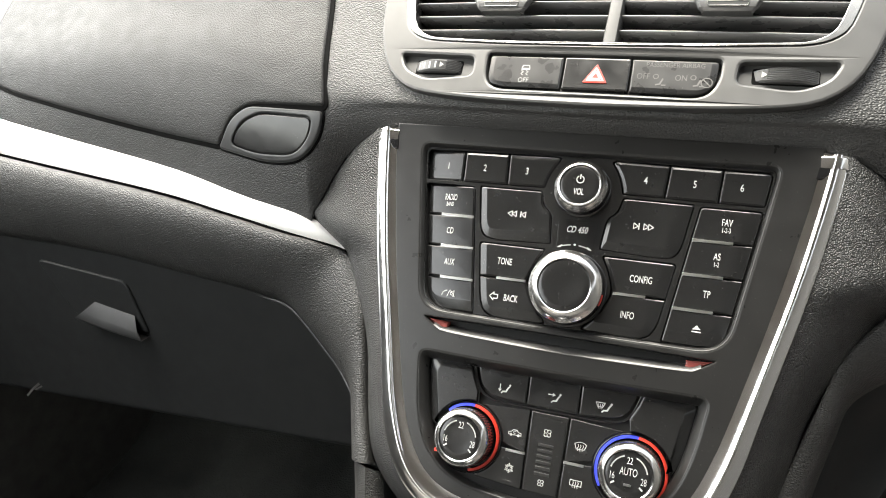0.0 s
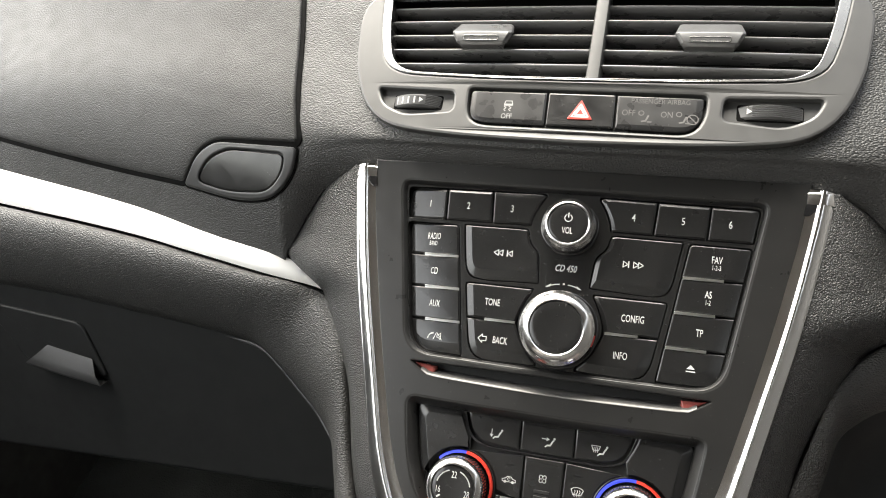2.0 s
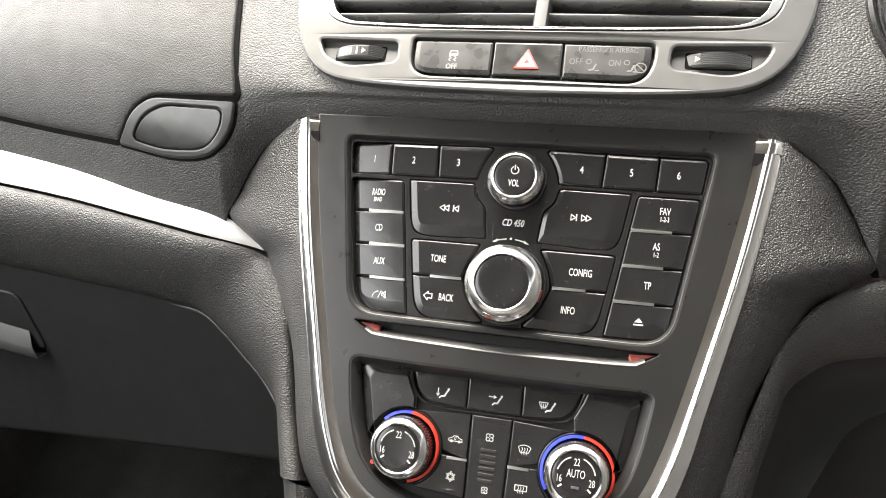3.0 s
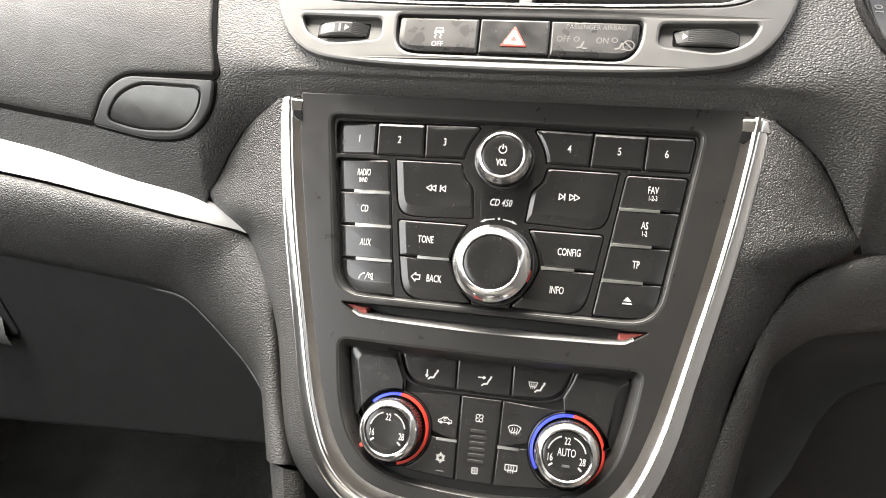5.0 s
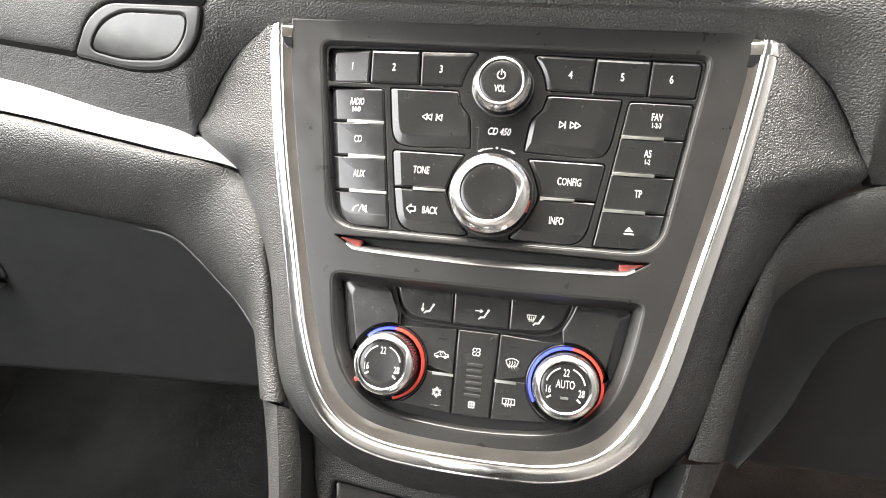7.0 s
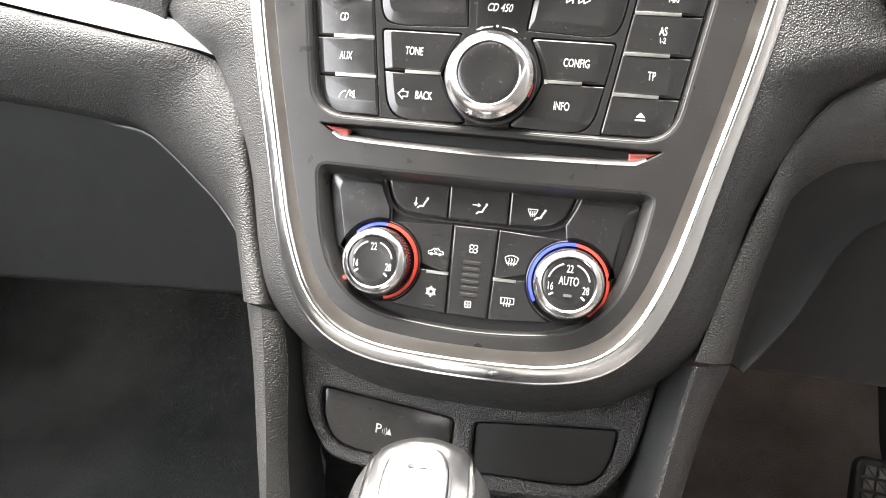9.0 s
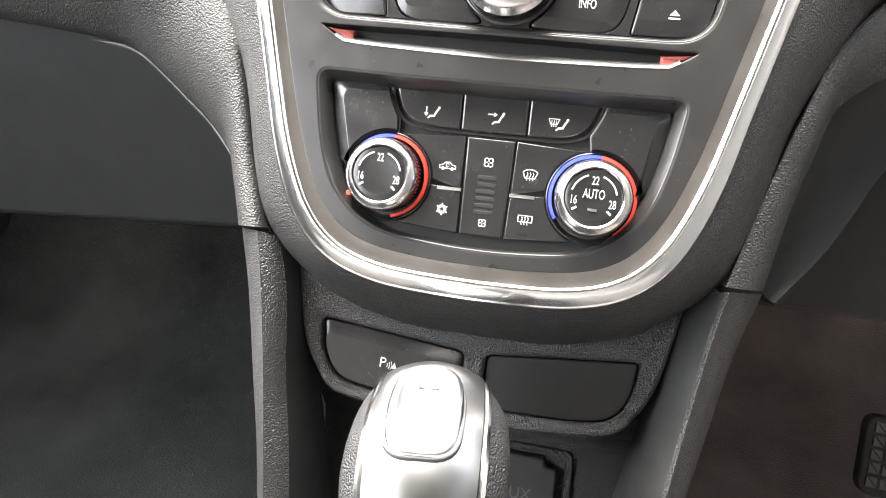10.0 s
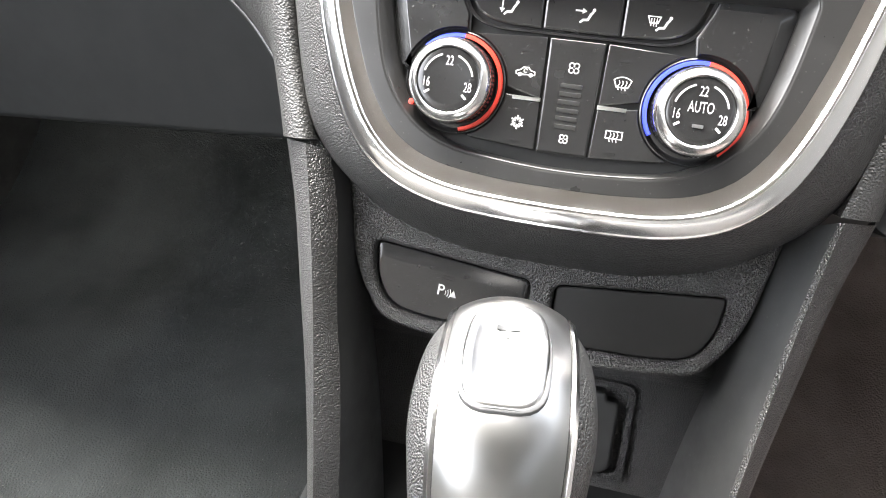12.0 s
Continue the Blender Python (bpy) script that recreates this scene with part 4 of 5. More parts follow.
for s in (-1, 1):
    kx = KL if s < 0 else KR
    hi = arc(kx, KY, KRAD + 1.3, 76 if s < 0 else 104, 3 if s < 0 else 177, 10)
    lo = arc(kx, KY, KRAD + 1.3, -4 if s < 0 else 184, -72 if s < 0 else 252, 10)
    top = part("climate_button", plate(bmesh.new(), [(s * 10.8, -77.0), (s * 10.4, -98.9)] + hi[::-1], -11, CZ, 0.6, 3), BUTTON, climate)
    bot = part("climate_button", plate(bmesh.new(), [(s * 10.4, -99.7), (s * 9.8, -117.6), (s * 34, -116.0)] + lo[::-1], -11, CZ, 0.6, 3), BUTTON, climate)
    part("light_bar", bar(bmesh.new(), (s * 20.5, -99.3), (s * 10.2, -99.3), 1.4, 0.7, -5.0), SATIN, top, "slim silver bar")
    bm, bl = bmesh.new(), bmesh.new()
    z = CZ + 0.12
    if s < 0:
        x, y = -17.0, -89.8
        stroke(bm, [(x - 4.6, y - 1.6), (x - 4.8, y - 0.2), (x - 2.6, y + 0.6), (x - 1.2, y + 1.9), (x + 1.4, y + 1.9), (x + 2.6, y + 0.5), (x + 4.6, y + 0.1), (x + 4.8, y - 1.6), (x - 4.6, y - 1.6)], 0.5, z)
        for dx in (-2.7, 2.8):
            fill(bm, arc(x + dx, y - 1.7, 1.0, 0, 330, 10), z + 0.02)
        stroke(bm, arc(x, y + 0.3, 0.9, 30, 300, 8), 0.4, z)
        x, y = -17.3, -108.2
        for k in range(6):
            a = radians(60 * k + 30)
            stroke(bl, [(x + 1.2 * math.cos(a), y + 1.2 * math.sin(a)), (x + 3.3 * math.cos(a), y + 3.3 * math.sin(a))], 0.8, z)
            for d in (-0.5, 0.5):
                stroke(bl, [(x + 1.5 * math.cos(a), y + 1.5 * math.sin(a)), (x + 2.6 * math.cos(a + d), y + 2.6 * math.sin(a + d))], 0.6, z)
    else:
        x, y = 17.6, -90
        stroke(bm, arc(x, y - 3.6, 6.6, 130, 50, 10), 0.5, z)
        stroke(bm, [(x - 4.2, y + 1.4), (x - 2.8, y - 2.0), (x + 2.8, y - 2.0), (x + 4.2, y + 1.4)], 0.5, z)
        x, y = 17.7, -108.2
        stroke(bl, [(x - 4, y + 2.0), (x + 4, y + 2.0), (x + 4, y - 1.6), (x - 4, y - 1.6), (x - 4, y + 2.0)], 0.5, z)
        for b_, yy in ((bm, -90), (bl, -108.2)):
            for dx in (-1.7, 0, 1.7):
                stroke(b_, spline([(17.65 + dx, yy - 3.2), (17.2 + dx, yy - 1.6), (18.0 + dx, yy), (17.5 + dx, yy + 1.2)], 6), 0.42, z + 0.03)
    part("legend", small(bm, 0.72), PRINT, top)
    part("legend", small(bl, 0.72), PRINT, bot)
    for root, yy in ((top, -82.5), (bot, -115)):
        part("indicator", plate(bmesh.new(), [(s * 17.3 - 2.2, yy - 0.5), (s * 17.3 + 2.2, yy - 0.5), (s * 17.3 + 2.2, yy + 0.5), (s * 17.3 - 2.2, yy + 0.5)], CZ - 0.5, CZ + 0.1, 0.05, 1), GLOSS, root)
part("group_rim", holed(bmesh.new(), rounded([(-45.5, -57.3, 3), (45.5, -57.3, 3), (41, -72.5, 9), (31, -76.2, 6), (-31, -76.2, 6), (-41, -72.5, 9)], 2, 5),
                        [rounded([(-44.0, -57.9, 2.5), (44.0, -57.9, 2.5), (39.8, -71.4, 8), (30.5, -75.3, 6), (-30.5, -75.3, 6), (-39.8, -71.4, 8)], 2, 5)], -10, -5.0, 0.3), GLOSS, climate, "gloss black rim of the airflow buttons")
fan = cbutton("fan_button", [(-10.0, -77.1), (10.0, -77.1), (9.2, -117.8), (-9.2, -117.8)])
bm = bmesh.new()
for cx, cy, r in ((0, -86.8, 0.82), (0.2, -112.0, 0.66)):
    for k in range(4):
        a = radians(45 + 90 * k)
        stroke(bm, arc(cx + 1.5 * r * math.cos(a), cy + 1.5 * r * math.sin(a), 1.1 * r, math.degrees(a) - 150, math.degrees(a) + 160, 9), 0.42, CZ + 0.12)
part("legend", bm, PRINT, fan)
for k in range(6):
    y = -93.2 - k * 2.9
    bm = plate(bmesh.new(), [(-3.9, y - 0.75), (3.9, y - 0.75), (3.9, y + 0.75), (-3.9, y + 0.75)], CZ - 0.2, CZ + 0.22, 0.1, 1)
    part("speed_bar", bm, FASCIA, fan)
for k, bt in enumerate(air):
    cx = (-26.4, 0.0, 26.4)[k]
    bm, z = bmesh.new(), CZ + 0.12
    x = cx + (1.6 if k else 0.8)
    y = -68.3
    stroke(bm, [(x - 1.4, y - 2.0), (x + 0.6, y - 1.8), (x + 1.6, y + 0.4), (x + 2.4, y + 1.4)], 0.95, z)
    fill(bm, arc(x + 2.7, y + 2.3, 0.7, 0, 330, 9), z + 0.02)
    stroke(bm, [(x - 1.4, y - 2.0), (x - 2.4, y - 3.0)], 0.8, z)
    if k == 0:
        stroke(bm, [(x - 3.6, y + 2.4), (x - 3.6, y - 1.0)], 0.6, z)
        fill(bm, [(x - 4.8, y - 0.6), (x - 3.6, y - 2.4), (x - 2.4, y - 0.6)], z)
    elif k == 1:
        stroke(bm, [(x - 4.8, y + 1.6), (x - 1.6, y + 1.6)], 0.6, z)
        fill(bm, [(x - 2.0, y + 2.8), (x - 2.0, y + 0.4), (x - 0.2, y + 1.6)], z)
    else:
        stroke(bm, [(x - 6.4, y + 2.4), (x - 1.2, y + 2.4), (x - 2.2, y - 0.2), (x - 5.4, y - 0.2), (x - 6.4, y + 2.4)], 0.45, z)
        for dx in (-4.9, -3.8, -2.7):
            stroke(bm, [(x + dx, y + 1.6), (x + dx, y - 1.4)], 0.35, z + 0.02)
    part("legend", small(bm, 0.84), PRINT, bt)
    part("indicator", plate(bmesh.new(), [(cx - 2.4, -62.3), (cx + 2.4, -62.3), (cx + 2.4, -61.3), (cx - 2.4, -61.3)], CZ - 0.5, CZ + 0.1, 0.05, 1), GLOSS, bt)
for s, kx in ((-1, KL), (1, KR)):
    zf = 10.5
    kb = knob(climate, "temperature_knob", kx, KY, 14.0, zf, 11.2, KRAD - 0.6, -8, cone=1.07, ring_mat=RING)
    part("cold_band", lathe(bmesh.new(), [(17.4, -5.0), (17.75, -4.5), (17.75, -3.5), (17.4, -3.0), (16.3, -2.8)], kx, KY, 40, 84, 136 if s < 0 else 214), BLUE, kb, "blue arc")
    part("hot_band", lathe(bmesh.new(), [(17.4, -5.0), (17.75, -4.5), (17.75, -3.5), (17.4, -3.0), (16.3, -2.8)], kx, KY, 40, 84, -78 if s < 0 else -54), RED, kb, "red arc")
    bm = bmesh.new()
    for k in range(60):
        a = 360 * k / 60
        lathe(bm, [(14.9, -1.8), (15.3, -1.5), (15.3, 4.6), (14.9, 5.0)], kx, KY, 1, a, a + 3.2)
    part("grip_ribs", bm, BUTTON, kb, "fine grip ribs")
    z = zf - 0.35
    words("legend", "22", 4.7, kx, KY + 6.6, z, kb, PRINT, 0.62)
    words("legend", "16", 4.7, kx - 7.6, KY - 1.4, z, kb, PRINT, 0.62)
    words("legend", "28", 4.7, kx + 7.4, KY - 2.0, z, kb, PRINT, 0.62)
    if s > 0:
        part("indicator", plate(bmesh.new(), rounded([(kx - 1.8, KY - 5.4), (kx + 1.8, KY - 5.4), (kx + 1.8, KY - 4.3), (kx - 1.8, KY - 4.3)], 0.2, 2), z - 1, z - 0.05, 0.05, 1), SLAT, kb)
        words("legend", "AUTO", 5.2, kx, KY + 1.4, z - 0.05, kb, PRINT, 0.58)
    bm = stroke(bmesh.new(), arc(kx, KY, 8.8, 110, 164, 12), 0.65, z)
    stroke(bm, arc(kx, KY, 8.8, 70, 14, 12), 0.65, z)
    for a in (214, 320):
        c, d = math.cos(radians(a)), math.sin(radians(a))
        stroke(bm, [(kx + 7.6 * c, KY + 7.6 * d), (kx + 9.2 * c, KY + 9.2 * d)], 0.8, z)
    part("scale_mark", bm, PRINT, kb)
part("red_dot", plate(bmesh.new(), arc(KL - 13.6, KY - 9.0, 1.1, 0, 330, 10), -3.9, 4.0, 0.2, 2), RED, climate, "small red pointer")


# ---------------------------------------------------------------- centre air vents and switch row
def vz(x, y):
    return 10.5 - 0.17 * (y - 90) + 3.0 * (1 - (x / 135) ** 2)


vent = thing("air_vent", "centre air vent pair in a grey metallic bezel, slats level", "air vent", (0, 140, 0))
bz = [(0, 184.5), (70, 184.5), (118, 183), (134, 178), (139.5, 166), (138.5, 150), (135, 130), (127, 110), (116, 97), (99, 89.5), (60, 85.6), (0, 84.0)]
bz = spline(bz, 44)
bezel_line = ccw([(-x, y) for x, y in bz] + [(x, y) for x, y in reversed(bz[:-1])][:-1])
opening = rounded([(-122, 179, 4), (0, 180.5, 40), (124, 179, 4), (119, 150, 60), (111, 126, 16), (60, 123.3, 20), (0, 122.6, 30), (-60, 123.3, 20), (-110, 126, 16), (-118, 150, 60)], 10, 7)
row_line = rounded([(-62.5, 115.6, 3), (62.5, 114.6, 3), (62, 101, 8), (56, 91.6, 9), (0, 92.2, 30), (-55, 93, 8), (-61.5, 99, 8)], 5, 5)
well_l = rounded([(-117, 114.8, 3), (-71, 113, 3), (-70, 101, 4), (-98, 98.2, 6), (-112, 104, 8)], 4, 5)
well_r = flip(well_l)
def ringed(pts, top, flank, low):
    """The opening widened by an amount of its own above, at the sides and below."""
    res = []
    for (x, y), (u, v) in zip(pts, inset(pts, -1.0)):
        n = Vector((u - x, v - y)).normalized()
        d = flank * n.x * n.x + (top if n.y > 0 else low) * n.y * n.y
        res.append((x + n.x * d, y + n.y * d))
    return res


part("bezel", holed(bmesh.new(), bezel_line, [ringed(opening, 0.5, 5.0, 1.1), row_line, well_l, well_r], -6, 2.0, 1.6, vz), BEZEL, vent, "grey metallic bezel")
ring_out = ringed(opening, 0.6, 5.4, 1.5)
part("trim_ring", holed(bmesh.new(), ring_out, [opening], -8, 2.5, 0.25, vz), EDGE, vent, "bright silver trim of the openings")
bm = bmesh.new()
w = inset(opening, -1.0)
r0, r1 = ring(bm, w, 0, vz), ring(bm, w, -60, vz)
bridge(bm, r0, r1)
bm.faces.new(r1)
part("duct", bm, DARK, vent, "black duct behind the slats")
for s in (-1, 1):
    for k, y in enumerate((171.8, 162.2, 152.4, 142.8, 133.2)):
        x0 = 0.5 if s < 0 else 7.0
        x1 = lerp(y, [126, 150, 179], [108, 119, 124]) + 0.5
        xs = [x0, s * x1]
        n = 9
        rows = []
        for dz, dy in ((-3.6, -0.6), (-3.1, -0.3), (-3.0, 0.1), (-3.2, 0.5), (-4.0, 0.9), (-22, 3.2), (-22, 1.8), (-5, -0.9), (-3.6, -0.6)):
            rows.append([(xs[0] + (xs[1] - xs[0]) * i / n, y + dy, vz(xs[0] + (xs[1] - xs[0]) * i / n, y) + dz) for i in range(n + 1)])
        part("slat", loft(bmesh.new(), rows), VANE, vent, "", 30)
    c = -60.5 if s < 0 else 61.5
    z = vz(c, 151)
    body = []
    for y, hw, dz in ((159.0, 15.0, -9), (158.8, 15.4, -1.8), (158.0, 16.0, -0.6), (150.4, 17.6, 6.4), (149.8, 17.5, 7.1), (149.0, 17.2, 7.5), (143.9, 14.4, 7.2), (143.2, 13.2, 6.4), (142.5, 12.4, 4.8), (144.0, 12.8, -8)):
        prof_ = []
        for u in (-1, -0.97, -0.9, -0.5, 0, 0.5, 0.9, 0.97, 1):
            prof_.append((c + hw * u, y, z + dz - (3.0 if abs(u) == 1 else 0.9 if abs(u) > 0.95 else 0)))
        body.append(prof_)
    tab = part("vent_tab", loft(bmesh.new(), body), SLAT, vent, "dark direction tab", 30)
    part("tab_insert", holed(bmesh.new(), rounded([(c - 10.4, 147.2, 1), (c + 10.4, 147.2, 1), (c + 9.8, 144.2, 1), (c - 9.8, 144.2, 1)], 1, 3),
                             [rounded([(c - 10.1, 146.9, 0.7), (c + 10.1, 146.9, 0.7), (c + 9.5, 144.5, 0.7), (c - 9.5, 144.5, 0.7)], 0.7, 3)], z + 4, z + 7.75, 0.15), EDGE, tab, "silver outline")
bm = bmesh.new()
rows = []
for x, dz in ((0.2, -14), (0.2, -0.5), (0.9, 0.6), (3.9, 1.0), (6.9, 0.6), (7.6, -0.5), (7.6, -14)):
    rows.append([(x + (y - 150) * 0.012, y, vz(4, y) + dz) for y in np.linspace(122, 181, 12)])
part("divider", loft(bm, rows), BEZEL, vent, "grey upright divider", 40)
for s, wl in ((-1, well_l), (1, well_r)):
    part("wheel_well", plate(bmesh.new(), inset(wl, -0.8), -9, -2.3, 0.3, 1, vz), BEZEL, vent, "hollow round the thumbwheel")
    bm = bmesh.new()
    c = -92.4 if s < 0 else 92.6
    rw = 24.0 if s < 0 else 27.0
    zc = vz(c, 107) + 2.4 - rw
    wide_a = math.degrees(math.acos((rw - 4.6) / rw))
    rows = []
    for y, dr in ((103.2, -4.5), (103.4, -0.9), (104.4, 0), (109.6, 0), (110.6, -0.9), (110.8, -4.5)):
        rows.append([(c + (rw + dr) * math.sin(radians(a)), y, zc + (rw + dr) * math.cos(radians(a))) for a in np.linspace(-wide_a, wide_a, 27)])
    loft(bm, rows)
    wheel = part("thumbwheel", bm, SLAT, vent, "ribbed dark thumbwheel", 30)
    part("wheel_slot", plate(bmesh.new(), rounded([(c - rw * math.sin(radians(wide_a)) - 0.5, 111.6, 1.5), (c + rw * math.sin(radians(wide_a)) + 0.5, 111.6, 1.5),
                                                   (c + rw * math.sin(radians(wide_a)) + 0.5, 102.4, 1.5), (c - rw * math.sin(radians(wide_a)) - 0.5, 102.4, 1.5)], 1.5, 3), -6, -2.1, 0.1, 1, vz), VOID, vent, "black slot of the thumbwheel")
    for k in range(7):
        y = 104.2 + k * 0.95
        rib = loft(bmesh.new(), [[(c + rr * math.sin(radians(a)), y + dy, zc + rr * math.cos(radians(a))) for a in np.linspace(-wide_a * 0.55 if s > 0 else wide_a * 0.35, wide_a * 0.95, 12)]
                                 for rr, dy in ((rw - 0.1, -0.3), (rw + 0.3, -0.12), (rw + 0.3, 0.12), (rw - 0.1, 0.3))])
        part("rib", rib, SLAT, wheel)
    bm = bmesh.new()
    for u in ((-0.85, -0.6, -0.35, -0.1) if s < 0 else ()):
        a = wide_a * u
        fill(bm, [(c + rw * math.sin(radians(a)), 105.0), (c + rw * math.sin(radians(a + 2.4)), 105.0), (c + rw * math.sin(radians(a + 2.4)), 109.0), (c + rw * math.sin(radians(a)), 109.0)], zc + rw * math.cos(radians(a)) + 0.3)
    a = wide_a * (0.12 if s < 0 else -0.72)
    fill(bm, [(c + rw * math.sin(radians(a)), 105.4), (c + rw * math.sin(radians(a + 6)), 107), (c + rw * math.sin(radians(a)), 108.6)], zc + rw * math.cos(radians(a + 3)) + 0.5)
    part("legend", bm, PRINT, wheel)

switches = thing("switch_row", "row of three dark switches with red hazard triangle", "switch panel", (0, 103, 8))
part("backing", plate(bmesh.new(), inset(row_line, -0.8), -8, -3, 0.3, 1, vz), DARK, switches)
sb = [[(-61.0, 114.2, 2), (-18.9, 113.6, 0.5), (-18.3, 94.0, 0.5), (-52, 94.6, 5), (-60.2, 97, 7)], [(-18.0, 113.6, 0.5), (17.2, 113.4, 0.5), (17.6, 93.8, 0.5), (-17.4, 94.0, 0.5)],
      [(18.0, 113.4, 0.5), (61.2, 113.2, 2), (60.6, 99, 6), (54, 93.2, 6), (18.4, 93.8, 0.5)]]
tops = [part("switch", key(bmesh.new(), p, -5, 1.4, 0.8, 1.2, vz, (2.0, 0, 1.6, 0) if k == 0 else (0, 2.4, 1.6, 0) if k == 2 else (0, 0, 0, 0), 0.5 if k != 1 else 0.0), SWITCH if k != 1 else BUTTON, switches) for k, p in enumerate(sb)]
bm = bmesh.new()
stroke(bm, [(-41.6, 106.4), (-41.0, 108.4), (-37.0, 108.4), (-36.4, 106.4), (-36.4, 105.2), (-41.6, 105.2), (-41.6, 106.4)], 0.6, 1.5, vz)
fill(bm, [(-41.4, 105.2), (-36.6, 105.2), (-36.6, 106.4), (-41.4, 106.4)], 1.55, vz)
for dx in (0, 3.2):
    stroke(bm, spline([(-41.6 + dx, 104.4), (-40.2 + dx, 103.4), (-41.6 + dx, 102.3), (-40.4 + dx, 101.2)], 8), 0.6, 1.5, vz)
part("legend", small(bm, 0.85), DULL, tops[0])
words("legend", "OFF", 4.4, -39.2, 98.6, 1.5, tops[0], DULL, 0.8, 0.0, vz)
haz = rounded([(-6.6, 98.0, 0.8), (6.6, 98.0, 0.8), (0, 109.6, 0.8)], 0.8, 4)
hazard = part("hazard_triangle", plate(bmesh.new(), haz, 1.0, 1.85, 0.2, 2, vz), RED, tops[1], "red warning triangle")
bm = bmesh.new()
for r in (0.72, 0.42):
    t3 = [(6.6 * r * math.cos(radians(a)) * 1.05, 101.9 + 6.6 * r * math.sin(radians(a)) * 1.05) for a in (90, 210, 330, 90)]
    stroke(bm, t3, 0.75, 2.05, vz)
part("legend", bm, PRINT, hazard)
words("legend", "PASSENGER AIRBAG", 3.9, 40.0, 110.2, 1.5, tops[2], FADED, 0.84, 0.0, vz)
words("legend", "OFF", 4.9, 24.6, 103.2, 1.5, tops[2], FADED, 0.8, 0.0, vz)
words("legend", "ON", 4.9, 43.6, 102.8, 1.5, tops[2], FADED, 0.8, 0.0, vz)
bm = bmesh.new()
for x in (31.0, 49.5):
    stroke(bm, arc(x, 103.2, 1.3, 0, 360, 10), 0.5, 1.5, vz)
    stroke(bm, [(x + 0.5, 98.4), (x + 2.4, 98.8), (x + 3.6, 101.8)], 0.9, 1.5, vz)
    stroke(bm, [(x + 3.4, 98.2), (x + 5.2, 98.2)], 0.7, 1.5, vz)
stroke(bm, arc(56.2, 100.5, 2.7, 0, 360, 16), 0.6, 1.5, vz)
stroke(bm, [(54.4, 102.3), (58.0, 98.7)], 0.6, 1.5, vz)
part("legend", bm, FADED, tops[2])

# ---------------------------------------------------------------- display and instruments at the rim of the view
display = thing("display_screen", "dark hooded display on top of the dash, switched off", "display", (0, 260, -100))
hood = rounded([(-112, 262, 6), (116, 262, 6), (108, 312, 10), (-104, 312, 10)], 6, 4)
part("hood", plate(bmesh.new(), hood, -170, -74, 8, 4), SMOOTH, display)
part("screen", plate(bmesh.new(), inset(hood, 8), -80, -73.5, 0.4, 1), GLOSS, display, "black glass")

cluster = thing("instrument_cluster", "round instrument gauge in a dark hooded ring", "instrument cluster", (270, 155, -60))
gx, gy = GX, GY
gz = 0.0
p1, p2, p3 = ((x, y, dash_z(x, y)) for x, y in ((GX - GR, GY), (GX - GR * 0.71, GY - GR * 0.71), (GX, GY - GR)))
nrm = (Vector(p2) - Vector(p1)).cross(Vector(p3) - Vector(p1))
rest = lambda x, y: p1[2] - (nrm.x * (x - p1[0]) + nrm.y * (y - p1[1])) / nrm.z     # plane of the hood's rim on the dash


def laid(bm):
    for v in bm.verts:
        v.co.z += rest(v.co.x * 1000, v.co.y * 1000) * 0.001
    return bm


part("bezel", laid(lathe(bmesh.new(), [(GR + 1, gz - 22), (GR + 0.5, gz - 2), (GR - 0.4, gz + 1.6), (GR - 2.4, gz + 2.4), (GR - 5, gz + 1.0), (GR - 8.5, gz - 6), (GR - 9, gz - 14)], gx, gy, 96)), BUTTON, cluster, "dark hooded ring")
part("inner_ring", laid(lathe(bmesh.new(), [(GR - 8.6, gz - 7), (GR - 9.4, gz - 5.6), (GR - 11.4, gz - 7), (GR - 12.4, gz - 14), (GR - 12.6, gz - 30)], gx, gy, 96)), RING, cluster, "polished ring of the gauge")
part("gauge_face", laid(lathe(bmesh.new(), [(GR - 9, gz - 29), (0, gz - 29)], gx, gy, 48)), SLAT, cluster, "grey gauge face")
bm = bmesh.new()
for k in range(25):
    a = radians(225 - 270 * k / 24)
    r0 = GR - 14
    r1_ = r0 - (7 if k % 4 == 0 else 4)
    stroke(bm, [(gx + r0 * math.cos(a), gy + r0 * math.sin(a)), (gx + r1_ * math.cos(a), gy + r1_ * math.sin(a))], 0.9, gz - 28.8)
part("scale_mark", laid(bm), PRINT, cluster)
bm = stroke(bmesh.new(), [(gx + 56 * math.cos(radians(205)), gy + 56 * math.sin(radians(205))), (gx + 20 * math.cos(radians(205)), gy + 20 * math.sin(radians(205)))], 1.6, gz - 26)
part("needle", laid(bm), RED, cluster, "red needle")
words("legend", "10", 7, gx - 46, gy + 2, gz - 28.7, cluster, PRINT, 0.9, 0, rest, "", 95)
edge_ = spline([(193, 22), (188.5, 46), (184, 72), (180, 90), (181, 101)], 14)
cowl = loft(bmesh.new(), [[(x + dx, y - dx * 0.05, dash_z(x + dx, y - dx * 0.05) + dz) for x, y in edge_] for dx, dz in ((0, -1.5), (0.3, 0.6), (1.2, 1.3), (12, 1.6), (30, 1.8), (60, 2), (120, 2))])
part("column_cowl", cowl, PAD, cluster, "grained panel below the gauge", 60)


# ---------------------------------------------------------------- centre console
console = thing("centre_console", "black grained centre console between the footwells", "centre console", (0, -240, -80))


def mirrored(rows, s):
    return [[(s * -p[0], p[1], p[2]) for p in r] for r in rows]


